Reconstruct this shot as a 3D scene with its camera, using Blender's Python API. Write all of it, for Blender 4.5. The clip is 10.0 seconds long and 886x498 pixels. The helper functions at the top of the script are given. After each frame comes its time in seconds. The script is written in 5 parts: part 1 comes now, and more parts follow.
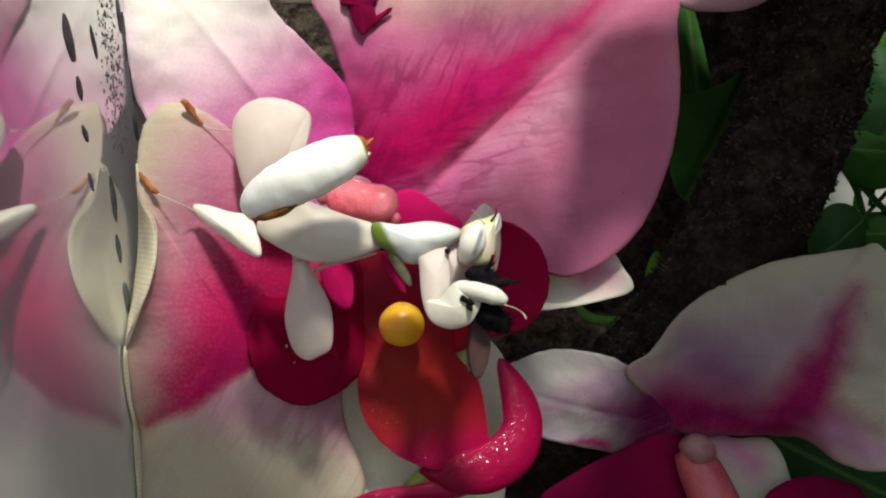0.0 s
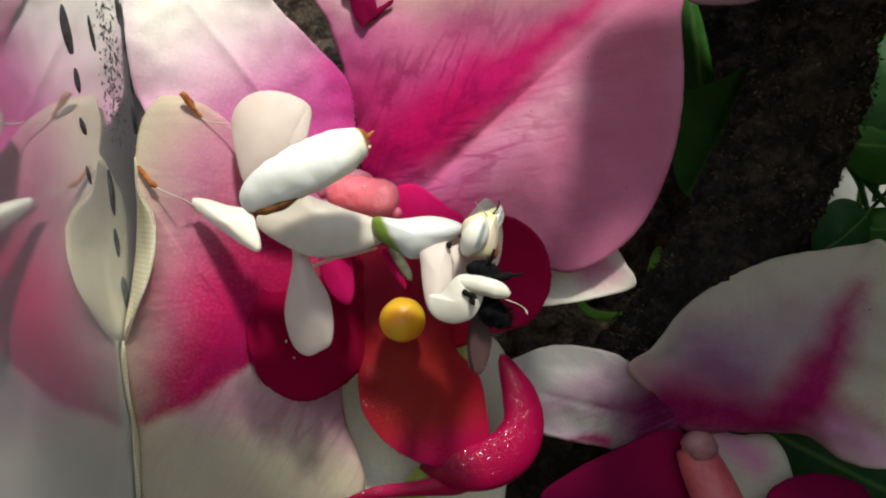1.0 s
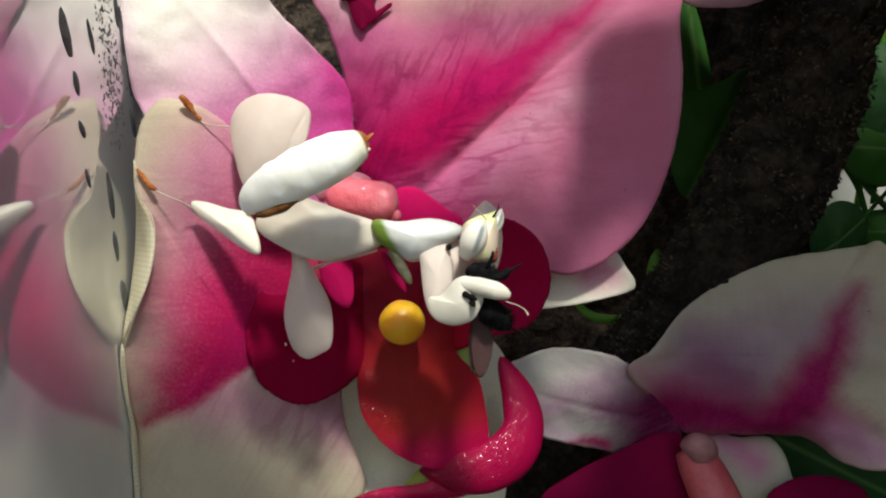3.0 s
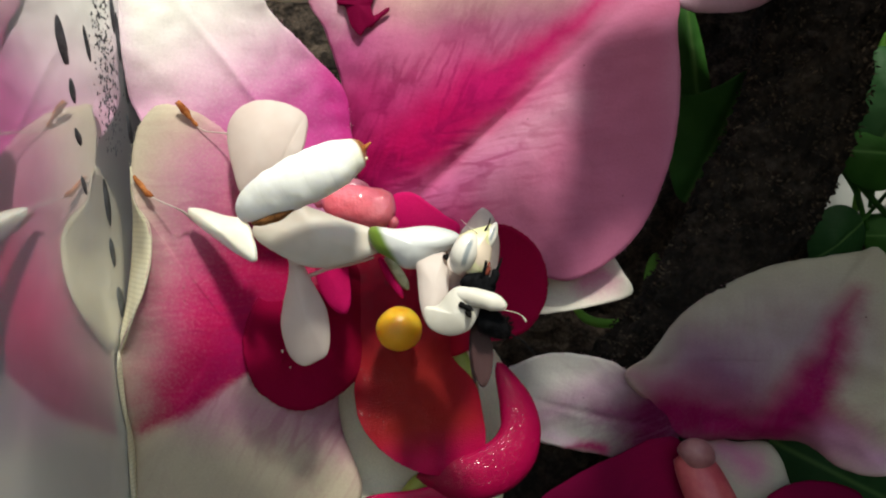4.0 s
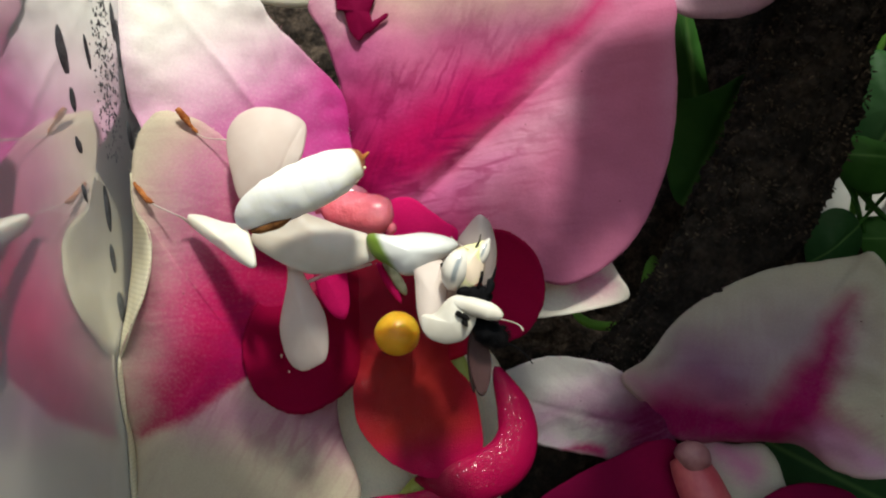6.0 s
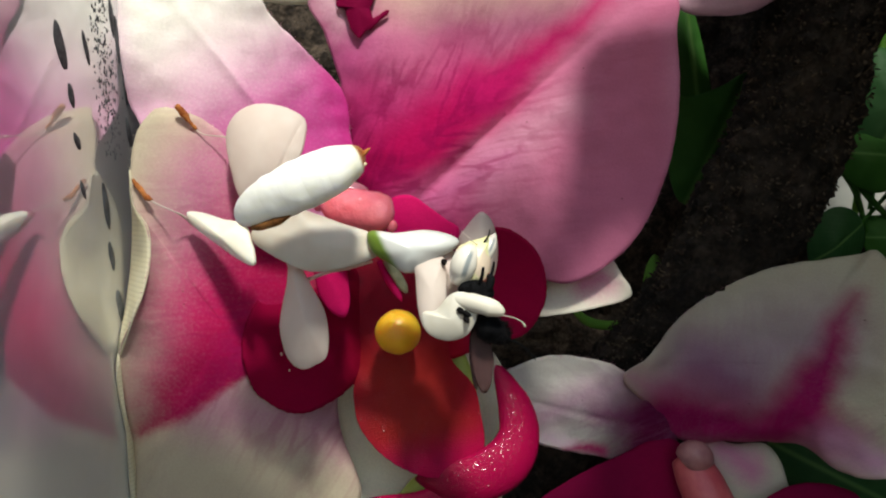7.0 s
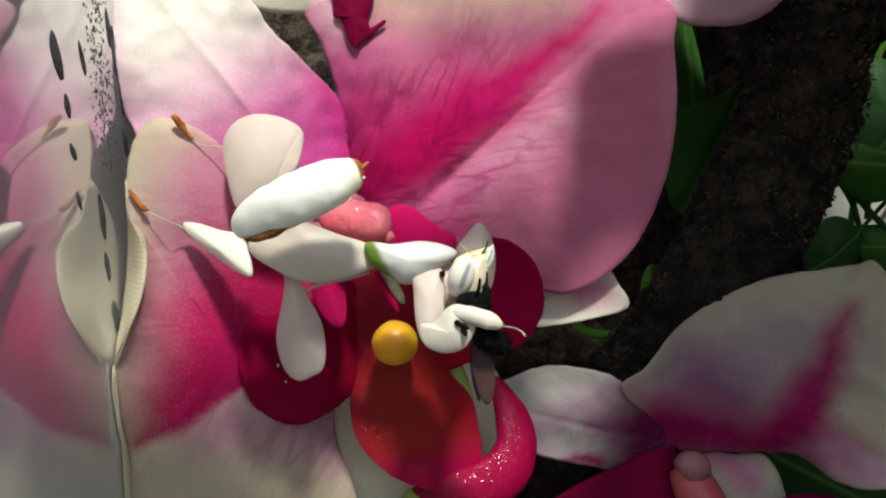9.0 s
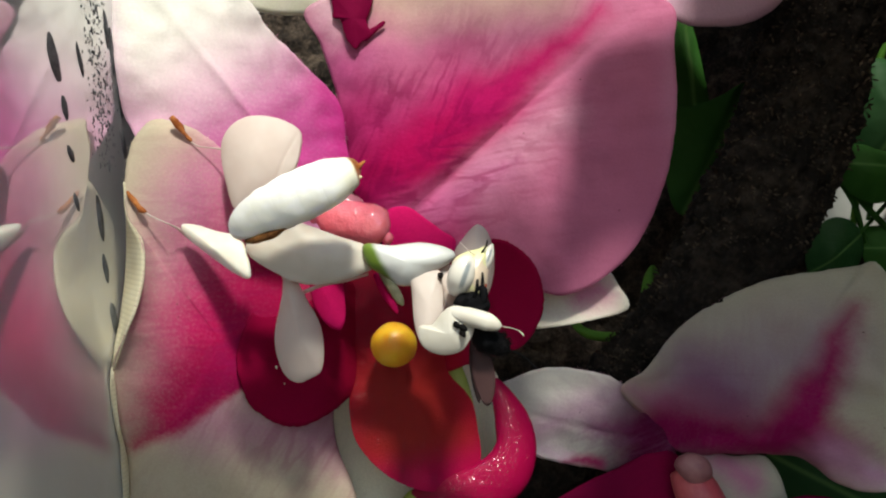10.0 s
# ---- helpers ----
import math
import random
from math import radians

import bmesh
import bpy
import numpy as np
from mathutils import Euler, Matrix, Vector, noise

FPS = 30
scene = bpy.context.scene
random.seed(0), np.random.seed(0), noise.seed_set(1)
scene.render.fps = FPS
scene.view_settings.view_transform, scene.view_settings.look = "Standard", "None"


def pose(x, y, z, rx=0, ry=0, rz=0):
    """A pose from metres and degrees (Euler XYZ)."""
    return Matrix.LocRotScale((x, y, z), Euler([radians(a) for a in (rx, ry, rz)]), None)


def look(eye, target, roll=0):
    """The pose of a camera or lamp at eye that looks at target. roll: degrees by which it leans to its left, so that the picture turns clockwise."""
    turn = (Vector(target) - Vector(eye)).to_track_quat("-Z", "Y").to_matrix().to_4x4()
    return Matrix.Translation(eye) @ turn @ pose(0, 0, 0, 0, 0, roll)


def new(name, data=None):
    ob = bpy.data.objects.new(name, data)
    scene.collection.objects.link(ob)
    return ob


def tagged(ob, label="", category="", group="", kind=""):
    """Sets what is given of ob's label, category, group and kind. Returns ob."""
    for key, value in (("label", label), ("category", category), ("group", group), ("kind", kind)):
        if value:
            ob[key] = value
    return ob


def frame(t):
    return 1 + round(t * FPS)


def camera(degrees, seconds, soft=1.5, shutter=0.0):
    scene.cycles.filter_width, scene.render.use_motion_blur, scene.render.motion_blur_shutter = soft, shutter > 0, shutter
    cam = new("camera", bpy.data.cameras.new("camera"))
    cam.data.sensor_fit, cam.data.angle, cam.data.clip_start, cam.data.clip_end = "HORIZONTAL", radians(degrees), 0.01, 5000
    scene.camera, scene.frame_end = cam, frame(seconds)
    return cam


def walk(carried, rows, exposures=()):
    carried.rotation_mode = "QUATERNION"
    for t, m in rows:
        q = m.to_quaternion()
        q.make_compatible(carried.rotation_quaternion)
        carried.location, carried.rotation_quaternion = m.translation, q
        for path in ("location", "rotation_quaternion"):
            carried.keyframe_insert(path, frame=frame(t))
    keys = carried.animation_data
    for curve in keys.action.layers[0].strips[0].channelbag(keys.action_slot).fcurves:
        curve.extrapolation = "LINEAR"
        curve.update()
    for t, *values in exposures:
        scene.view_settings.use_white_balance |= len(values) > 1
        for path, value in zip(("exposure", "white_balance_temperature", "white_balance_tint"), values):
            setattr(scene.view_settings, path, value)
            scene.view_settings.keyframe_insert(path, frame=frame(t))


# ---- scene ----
# Millimetres are used throughout; everything is scaled to metres when it is linked.
MM = 0.001
UP = 150.0            # height of the first eye over the enclosure's floor, mm

cam = camera(51.37, 10.0, soft=2.1)
# t, eye (x, y, z in mm from the rest position), turn about x, y, z in degrees
PATH = [
    (0, -0.13, -1.80, -2.47, 0.404, 0.045, 0.135),
    (0.5, 0.15, -1.03, -1.25, -0.122, -0.090, 0.195),
    (1, -0.35, -0.28, -2.36, 0.055, -0.105, 0.140),
    (1.5, -0.24, 0.28, -1.95, -0.234, -0.101, 0.238),
    (2, -0.37, -0.33, -2.21, -0.082, -0.006, 0.154),
    (2.5, -0.91, -0.20, -3.03, 0.196, 0.032, 0.048),
    (2.7, -0.91, -0.20, -3.03, 0.312, 0.032, 0.013),
    (3.8, -0.47, -0.02, -0.79, 0.163, -0.044, -0.174),
    (4, -0.47, -0.02, -0.79, 0.093, -0.044, -0.111),
    (4.5, 0.00, 0.00, 0.00, 0.000, 0.000, 0.000),
    (5, -0.01, -0.95, 0.09, 0.037, -0.026, -0.145),
    (5.5, 0.28, -1.60, 1.43, -0.136, -0.082, 0.047),
    (5.7, 0.28, -1.60, 1.43, -0.276, -0.082, -0.023),
    (6.8, 0.05, -0.17, 0.61, -0.120, -0.108, 0.034),
    (7, 0.05, -0.17, 0.61, -0.162, -0.108, -0.012),
    (7.5, -0.44, 0.46, 0.70, -0.213, -0.186, -0.116),
    (8, 0.19, 0.71, 0.81, -0.252, -0.255, -0.104),
    (8.5, 0.19, -0.31, 1.98, -0.178, -0.254, -0.057),
    (9, -0.37, 0.30, 1.46, 0.219, -0.132, -0.318),
    (9.5, 0.16, 0.43, 1.92, 0.178, -0.148, -0.193),
    (10, 0.57, 0.75, 1.56, 0.279, -0.098, -0.071),
]
walk(cam, [(t, Matrix.Translation(Vector((x, y, UP + z)) * MM) @ Matrix.Rotation(Vector((a, b, c)).length * radians(1), 4, Vector((a, b, c + 1e-9))) @ pose(0, 0, 0, 90)) for t, x, y, z, a, b, c in PATH],
     exposures=[(0.0, 0.29, 6500, 2.5), (10.0, 0.29, 6500, 2.5)])

# ---- world and sun ----
TO_SUN = Vector((0.12, -0.62, 0.78)).normalized()
world = bpy.data.worlds.new("sky")
scene.world = world
world.use_nodes = True
wn = world.node_tree
sky = wn.nodes.new("ShaderNodeTexSky")
sky.sky_type, sky.sun_disc = "NISHITA", False
sky.sun_elevation = math.asin(TO_SUN.z)
sky.sun_rotation = math.atan2(TO_SUN.x, TO_SUN.y)
wn.links.new(sky.outputs[0], wn.nodes["Background"].inputs[0])
wn.nodes["Background"].inputs[1].default_value = 0.14
sun_data = bpy.data.lights.new("sun", "SUN")
sun_data.energy, sun_data.angle, sun_data.color = 4.7, radians(6.5), (1.0, 0.96, 0.88)
sun = new("sun", sun_data)
sun.matrix_world = look(TO_SUN * 2, (0, 0, 0))


# ---- material helpers ----
class Mat:
    """A small wrapper to write node materials in few lines."""

    def __init__(self, name, rough=0.6, spec=0.3):
        self.m = bpy.data.materials.new(name)
        self.m.use_nodes = True
        self.t = self.m.node_tree
        self.b = self.t.nodes["Principled BSDF"]
        self.out = self.t.nodes["Material Output"]
        self.b.inputs["Roughness"].default_value = rough
        self.b.inputs["Specular IOR Level"].default_value = spec

    def put(self, socket, v):
        if isinstance(v, bpy.types.NodeSocket):
            self.t.links.new(v, socket)
        elif isinstance(v, (tuple, list)):
            socket.default_value = tuple(v) + ((1.0,) if len(v) == 3 and len(socket.default_value) == 4 else ())
        else:
            socket.default_value = v

    def math(self, op, a, b=0.0, c=0.0, clamp=False):
        n = self.t.nodes.new("ShaderNodeMath")
        n.operation, n.use_clamp = op, clamp
        for i, v in enumerate((a, b, c)):
            self.put(n.inputs[i], v)
        return n.outputs[0]

    def step(self, v, lo, hi, to0=0.0, to1=1.0):
        n = self.t.nodes.new("ShaderNodeMapRange")
        n.interpolation_type = "SMOOTHSTEP"
        for i, x in enumerate((v, lo, hi, to0, to1)):
            self.put(n.inputs[i], x)
        return n.outputs[0]

    def mix(self, f, a, b, mode="MIX"):
        n = self.t.nodes.new("ShaderNodeMix")
        n.data_type, n.blend_type = "RGBA", mode
        self.put(n.inputs[0], f)
        self.put(n.inputs[6], a)
        self.put(n.inputs[7], b)
        return n.outputs[2]

    def coord(self, which="Object"):
        return self.t.nodes.new("ShaderNodeTexCoord").outputs[which]

    def xyz(self, v):
        n = self.t.nodes.new("ShaderNodeSeparateXYZ")
        self.put(n.inputs[0], v)
        return n.outputs

    def vec(self, x, y, z=0.0):
        n = self.t.nodes.new("ShaderNodeCombineXYZ")
        for i, v in enumerate((x, y, z)):
            self.put(n.inputs[i], v)
        return n.outputs[0]

    def noise(self, v, scale, detail=3.0, rough=0.55, warp=0.0):
        n = self.t.nodes.new("ShaderNodeTexNoise")
        self.put(n.inputs["Vector"], v)
        for k, x in (("Scale", scale), ("Detail", detail), ("Roughness", rough), ("Distortion", warp)):
            self.put(n.inputs[k], x)
        return n.outputs[0]

    def cells(self, v, scale, out="Distance", feature="F1"):
        n = self.t.nodes.new("ShaderNodeTexVoronoi")
        n.feature = feature
        self.put(n.inputs["Vector"], v)
        self.put(n.inputs["Scale"], scale)
        return n.outputs[out]

    def bump(self, h, strength=0.3, dist=0.0002, below=None):
        n = self.t.nodes.new("ShaderNodeBump")
        self.put(n.inputs["Height"], h)
        n.inputs["Strength"].default_value = strength
        n.inputs["Distance"].default_value = dist
        if below is not None:
            self.put(n.inputs["Normal"], below)
        self.put(self.b.inputs["Normal"], n.outputs[0])
        return n.outputs[0]

    def color(self, c):
        self.put(self.b.inputs["Base Color"], c)
        return self

    def thin(self, colour, amount, normal=None):
        """Light shines through: part of the surface is translucent."""
        tr = self.t.nodes.new("ShaderNodeBsdfTranslucent")
        self.put(tr.inputs[0], colour)
        if normal is not None:
            self.put(tr.inputs["Normal"], normal)
        mx = self.t.nodes.new("ShaderNodeMixShader")
        mx.inputs[0].default_value = amount
        self.t.links.new(self.b.outputs[0], mx.inputs[1])
        self.t.links.new(tr.outputs[0], mx.inputs[2])
        self.t.links.new(mx.outputs[0], self.out.inputs[0])


def petal_material(name, edge, mid, deep, r0=0.15, r1=0.6, wp=0.16, wm=0.16, l0=0.6, l1=1.05, veins=0.5, stripe=1.0, through_light=0.25, mid0=0.3, mid1=1.0, rough=0.75, skew=0.0, wide=0.0, streaky=0.15):
    """Printed silk: deep colour round the base, a stripe along the midrib, fanned veins, a woven relief."""
    m = Mat(name, rough, 0.12)
    uv = m.coord("UV")
    u, v, _ = m.xyz(uv)
    slow = m.math("SUBTRACT", m.noise(uv, 2.5, 3), 0.5)
    fine = m.math("SUBTRACT", m.noise(uv, 14, 4), 0.5)
    r = m.math("SQRT", m.math("ADD", m.math("MULTIPLY", u, u), m.math("MULTIPLY", v, v)))
    r = m.math("ADD", r, m.math("ADD", m.math("MULTIPLY", slow, 0.22), m.math("MULTIPLY", fine, 0.06)))
    ang = m.math("ARCTAN2", v, m.math("ADD", u, 0.12))
    near = m.step(r, r0, r1, 1.0, 0.0)
    off = m.math("ADD", v, m.math("ADD", m.math("MULTIPLY", slow, 0.10), m.math("MULTIPLY", fine, 0.05)))
    off = m.math("DIVIDE", off, m.math("MAXIMUM", m.math("SUBTRACT", 1.55, u), 0.35))
    side = m.math("MAXIMUM", m.math("DIVIDE", off, wp), m.math("DIVIDE", off, -wm))
    line = m.math("MULTIPLY", m.step(side, 0.2, 1.0, 1.0, 0.0), m.step(u, l0, l1, stripe, 0.0))
    streak = m.noise(m.vec(m.math("MULTIPLY", u, 2.5), m.math("MULTIPLY", v, 22)), 2.0, 4, 0.6, 0.4)
    line = m.math("MULTIPLY", line, m.step(streak, 0.28, 0.62, 1.0 - streaky, 1.0))
    near = m.math("MULTIPLY", near, m.step(streak, 0.2, 0.6, 1.0 - 0.4 * streaky, 1.0))
    strong = m.math("MAXIMUM", near, line)
    wob = m.math("MULTIPLY", m.math("SUBTRACT", m.noise(uv, 7, 3), 0.5), 0.9)
    net = m.cells(m.vec(m.math("ADD", m.math("MULTIPLY", ang, 6.0), wob), m.math("ADD", m.math("MULTIPLY", r, 7.0), wob)), 1.0, "Distance", "DISTANCE_TO_EDGE")
    net2 = m.cells(m.vec(m.math("ADD", m.math("MULTIPLY", ang, 15.0), wob), m.math("ADD", m.math("MULTIPLY", r, 15.0), wob)), 1.0, "Distance", "DISTANCE_TO_EDGE")
    vein_n = m.math("ADD", m.step(net, 0.0, 0.11, 1.0, 0.0), m.step(net2, 0.0, 0.14, 0.5, 0.0), clamp=True)
    vein = m.math("MULTIPLY", vein_n, m.step(m.noise(uv, 6, 2), 0.35, 0.6, 0.25, 1.0))
    vein = m.math("MULTIPLY", vein, m.step(r, mid0, mid1, veins, 0.04))
    blush = m.step(m.math("ADD", m.math("ADD", r, m.math("ADD", m.math("MULTIPLY", v, skew), m.math("MULTIPLY", m.math("ABSOLUTE", v), wide))), m.math("MULTIPLY", slow, 0.3)), mid0, mid1, 1.0, 0.0)
    pale = m.mix(m.math("MULTIPLY", m.step(m.noise(uv, 5, 3), 0.45, 0.7), 0.35), edge, mid)
    col = m.mix(blush, pale, mid)
    col = m.mix(strong, col, deep)
    col = m.mix(vein, col, tuple(0.58 * x for x in deep), "MIX")
    specks = m.step(m.cells(uv, 26), 0.035, 0.06, 0.35, 0.0)
    specks = m.math("MULTIPLY", specks, m.step(m.noise(uv, 9, 1), 0.62, 0.66))
    col = m.mix(specks, col, (0.12, 0.03, 0.05))
    grain = m.math("ADD", 0.80, m.math("MULTIPLY", m.math("ADD", m.noise(uv, 120, 2), m.noise(m.coord("Object"), 3200, 2)), 0.21))
    col = m.mix(1.0, col, m.vec(grain, grain, grain), "MULTIPLY")
    m.color(col)
    px, py, pz = m.xyz(m.coord("Object"))
    weave = m.math("MULTIPLY", m.math("SINE", m.math("MULTIPLY", m.math("ADD", px, pz), 14000)), m.math("SINE", m.math("MULTIPLY", m.math("SUBTRACT", px, pz), 14000)))
    dark = edge[1] < 0.05
    m.b.inputs["Sheen Weight"].default_value = 0.0 if dark else 0.05
    m.b.inputs["Specular IOR Level"].default_value = 0.04 if dark else 0.12
    m.b.inputs["Sheen Roughness"].default_value = 0.45
    nrm = m.bump(m.math("ADD", m.math("MULTIPLY", weave, 0.16), m.math("ADD", m.math("MULTIPLY", m.noise(uv, 60, 4), 1.2), m.math("MULTIPLY", vein_n, 0.35))), 0.35, 0.00018)
    m.thin(col, through_light, nrm)
    return m.m


def printed_material(name, ground, layers, crease=None, rib=((0, 0), (1, 0)), vein=0.4, vein_tone=(0.30, 0.004, 0.10), through_light=0.22, rough=0.72, fade=(5.0, 60.0), home=(-11, 190, 152.4), frosty=0.2):
    """Printed silk: soft blots of colour laid over one another in the petal's plane (mm), a crisp crease that bounds some of them, feathered veins off the rib, a woven relief."""
    m = Mat(name, rough, 0.05)
    ox, _, oz = m.xyz(m.coord("Object"))
    x0 = m.math("MULTIPLY_ADD", ox, 1000.0, home[0])
    z0 = m.math("MULTIPLY_ADD", oz, 1000.0, home[2])
    plane = m.vec(x0, z0)
    slow = m.math("SUBTRACT", m.noise(plane, 0.07, 3), 0.5)
    slow2 = m.math("SUBTRACT", m.noise(m.vec(z0, x0), 0.08, 3), 0.5)
    fine = m.math("SUBTRACT", m.noise(plane, 0.9, 4, 0.65), 0.5)
    x = m.math("ADD", x0, m.math("MULTIPLY_ADD", slow, 7.0, m.math("MULTIPLY", fine, 2.2)))
    z = m.math("ADD", z0, m.math("MULTIPLY_ADD", slow2, 7.0, m.math("MULTIPLY", fine, 2.2)))

    def along(a, b, px, pz):
        lx, lz = b[0] - a[0], b[1] - a[1]
        n = lx * lx + lz * lz
        dx, dz = m.math("SUBTRACT", px, a[0]), m.math("SUBTRACT", pz, a[1])
        t = m.math("MULTIPLY_ADD", dx, lx / n, m.math("MULTIPLY", dz, lz / n))
        side = m.math("MULTIPLY_ADD", dx, -lz / n ** 0.5, m.math("MULTIPLY", dz, lx / n ** 0.5))
        return t, side, dx, dz, n ** 0.5

    # feathered veins: long cells that slant away from the rib on both sides
    t, side, _, _, length = along(rib[0], rib[1], x0, z0)
    far_side = m.math("ABSOLUTE", side)
    barb = m.math("MULTIPLY_ADD", far_side, -1.5, m.math("MULTIPLY", t, length))
    wob = m.math("MULTIPLY", m.math("SUBTRACT", m.noise(plane, 0.16, 2), 0.5), 0.9)
    cell = m.cells(m.vec(m.math("MULTIPLY_ADD", barb, 0.17, wob), m.math("MULTIPLY_ADD", far_side, 0.13, wob)), 1.0, "Distance", "DISTANCE_TO_EDGE")
    cell2 = m.cells(m.vec(m.math("MULTIPLY_ADD", barb, 0.42, wob), m.math("MULTIPLY_ADD", far_side, 0.30, wob)), 1.0, "Distance", "DISTANCE_TO_EDGE")
    veins = m.math("ADD", m.step(cell, 0.0, 0.16, 1.0, 0.0), m.step(cell2, 0.0, 0.22, 0.35, 0.0), clamp=True)
    veins = m.math("MULTIPLY", veins, m.step(m.noise(plane, 0.10, 3), 0.32, 0.6, 0.05, 1.0))
    veins = m.math("MULTIPLY", veins, m.step(far_side, fade[0], fade[1], 1.0, 0.12))
    veins = m.math("MULTIPLY", veins, m.step(t, 0.45, 0.8, 1.0, 0.2))

    bound = None
    if crease:
        a, b, s0, s1 = crease
        t, side, _, _, _ = along(a, b, m.math("MULTIPLY_ADD", slow, 2.0, x0), m.math("MULTIPLY_ADD", slow2, 2.0, z0))
        soft = m.math("MULTIPLY_ADD", t, s1 - s0, s0)
        bound = m.step(m.math("DIVIDE", m.math("MULTIPLY_ADD", fine, 1.2, side), m.math("MAXIMUM", soft, 0.2)), -1.0, 1.0)
    mottle = m.math("MULTIPLY", m.step(m.noise(plane, 0.12, 4), 0.4, 0.75), 0.12)
    col = m.mix(mottle, ground, tuple(c * 0.86 for c in ground))
    frost = m.step(m.noise(plane, 1.5, 5, 0.7), 0.25, 0.6, 1.0 - frosty, 1.0)
    for a, b, ra, rb, soft, tone, cut in layers:
        t, side, dx, dz, length = along(a, b, x, z)
        t = m.math("MULTIPLY", t, 1.0, 0.0, True)
        qx = m.math("MULTIPLY_ADD", t, a[0] - b[0], dx)
        qz = m.math("MULTIPLY_ADD", t, a[1] - b[1], dz)
        d = m.math("SQRT", m.math("MULTIPLY_ADD", qx, qx, m.math("MULTIPLY", qz, qz)))
        d = m.math("SUBTRACT", d, m.math("MULTIPLY_ADD", t, rb - ra, ra))
        mask = m.math("MULTIPLY", m.step(d, -soft, soft, 1.0, 0.0), frost)
        if cut and bound is not None:
            mask = m.math("MULTIPLY", mask, bound)
        col = m.mix(mask, col, tone)
    col = m.mix(m.math("MULTIPLY", veins, vein), col, vein_tone)
    specks = m.math("MULTIPLY", m.step(m.cells(plane, 0.33), 0.045, 0.075, 0.6, 0.0), m.step(m.noise(plane, 0.11, 1), 0.60, 0.64))
    col = m.mix(specks, col, (0.10, 0.03, 0.04))
    grain = m.math("MULTIPLY_ADD", m.math("ADD", m.noise(plane, 2.2, 3), m.noise(plane, 5.5, 2)), 0.20, 0.80)
    col = m.mix(1.0, col, m.vec(grain, grain, grain), "MULTIPLY")
    m.color(col)
    weave = m.math("MULTIPLY", m.math("SINE", m.math("MULTIPLY", m.math("ADD", x0, z0), 17.0)), m.math("SINE", m.math("MULTIPLY", m.math("SUBTRACT", x0, z0), 17.0)))
    m.b.inputs["Sheen Weight"].default_value = 0.025 if max(ground) > 0.4 else 0.0
    m.b.inputs["Sheen Roughness"].default_value = 0.4
    h = m.math("ADD", m.math("MULTIPLY", weave, 0.08), m.math("ADD", m.math("MULTIPLY", m.noise(plane, 1.3, 5, 0.65), 1.1), m.math("MULTIPLY", veins, -0.12)))
    h = m.math("ADD", h, m.math("MULTIPLY", m.noise(plane, 0.25, 2), 1.6))
    nrm = m.bump(h, 0.4, 0.00022)
    m.thin(col, through_light, nrm)
    return m.m


def plain_material(name, a, b, rough=0.5, spec=0.4, scale=300.0, strength=0.3, dist=0.0001, through_light=0.0, sss=0.0):
    """Two mottled tones with fine relief, in object space."""
    m = Mat(name, rough, spec)
    p = m.coord("Object")
    f = m.step(m.math("ADD", m.math("MULTIPLY", m.noise(p, scale * 0.4, 4), 0.7), m.math("MULTIPLY", m.noise(p, scale * 3, 2), 0.3)), 0.35, 0.65)
    col = m.mix(f, a, b)
    m.color(col)
    nrm = m.bump(m.noise(p, scale * 4, 4), strength, dist)
    if sss:
        m.b.inputs["Subsurface Weight"].default_value = sss
        m.b.inputs["Subsurface Radius"].default_value = (0.0015, 0.001, 0.0008)
        m.b.inputs["Subsurface Scale"].default_value = 3.0 if sss >= 0.7 else 1.0
    if through_light:
        m.thin(col, through_light, nrm)
    return m.m


# ---- materials ----
BROAD_PRINT = [
    ((-11.0, 206.7), (20.5, 210.1), 7.0, 8.2, 7.6, (0.62, 0.42, 0.35), 0),
    ((7.7, 166.4), (25.2, 179.3), 2.6, 1.4, 6.4, (0.58, 0.3, 0.4), 0),
    ((47.9, 194.4), (49.1, 166.4), 0.9, 0.9, 5.8, (0.54, 0.24, 0.38), 0),
    ((-20.3, 194.4), (-16.8, 172.3), 5.2, 8.2, 10.5, (0.52, 0.09, 0.27), 0),
    ((-16.8, 162.9), (-18.5, 179.3), 9.9, 5.2, 9.3, (0.47, 0.015, 0.14), 0),
    ((-14.5, 166.4), (4.2, 182.8), 15.2, 8.2, 10.5, (0.47, 0.025, 0.16), 1),
    ((-14.5, 163.5), (8.9, 181.6), 9.3, 4.7, 4.7, (0.44, 0.003, 0.09), 1),
    ((8.9, 181.6), (34.5, 201.4), 4.7, 0.7, 3.5, (0.44, 0.006, 0.11), 1),
    ((-11.0, 160.6), (1.9, 155.9), 5.8, 2.9, 5.8, (0.46, 0.01, 0.13), 0),
    ((-6.3, 157.7), (13.5, 168.8), 4.7, 1.4, 5.8, (0.55, 0.14, 0.31), 0),
    ((-24.4, 204.9), (-20.5, 196.7), 3.5, 1.2, 4.9, (0.7, 0.44, 0.5), 0),
]
silk_big = printed_material("printed silk, broad petal", (0.48, 0.145, 0.255), BROAD_PRINT, ((-11.0, 158.0), (31.0, 191.1), 5.5, 0.9), ((-16.8, 161.8), (33.9, 201.4)), 0.6, (0.24, 0.002, 0.07), fade=(7.0, 26.0), frosty=0.08)
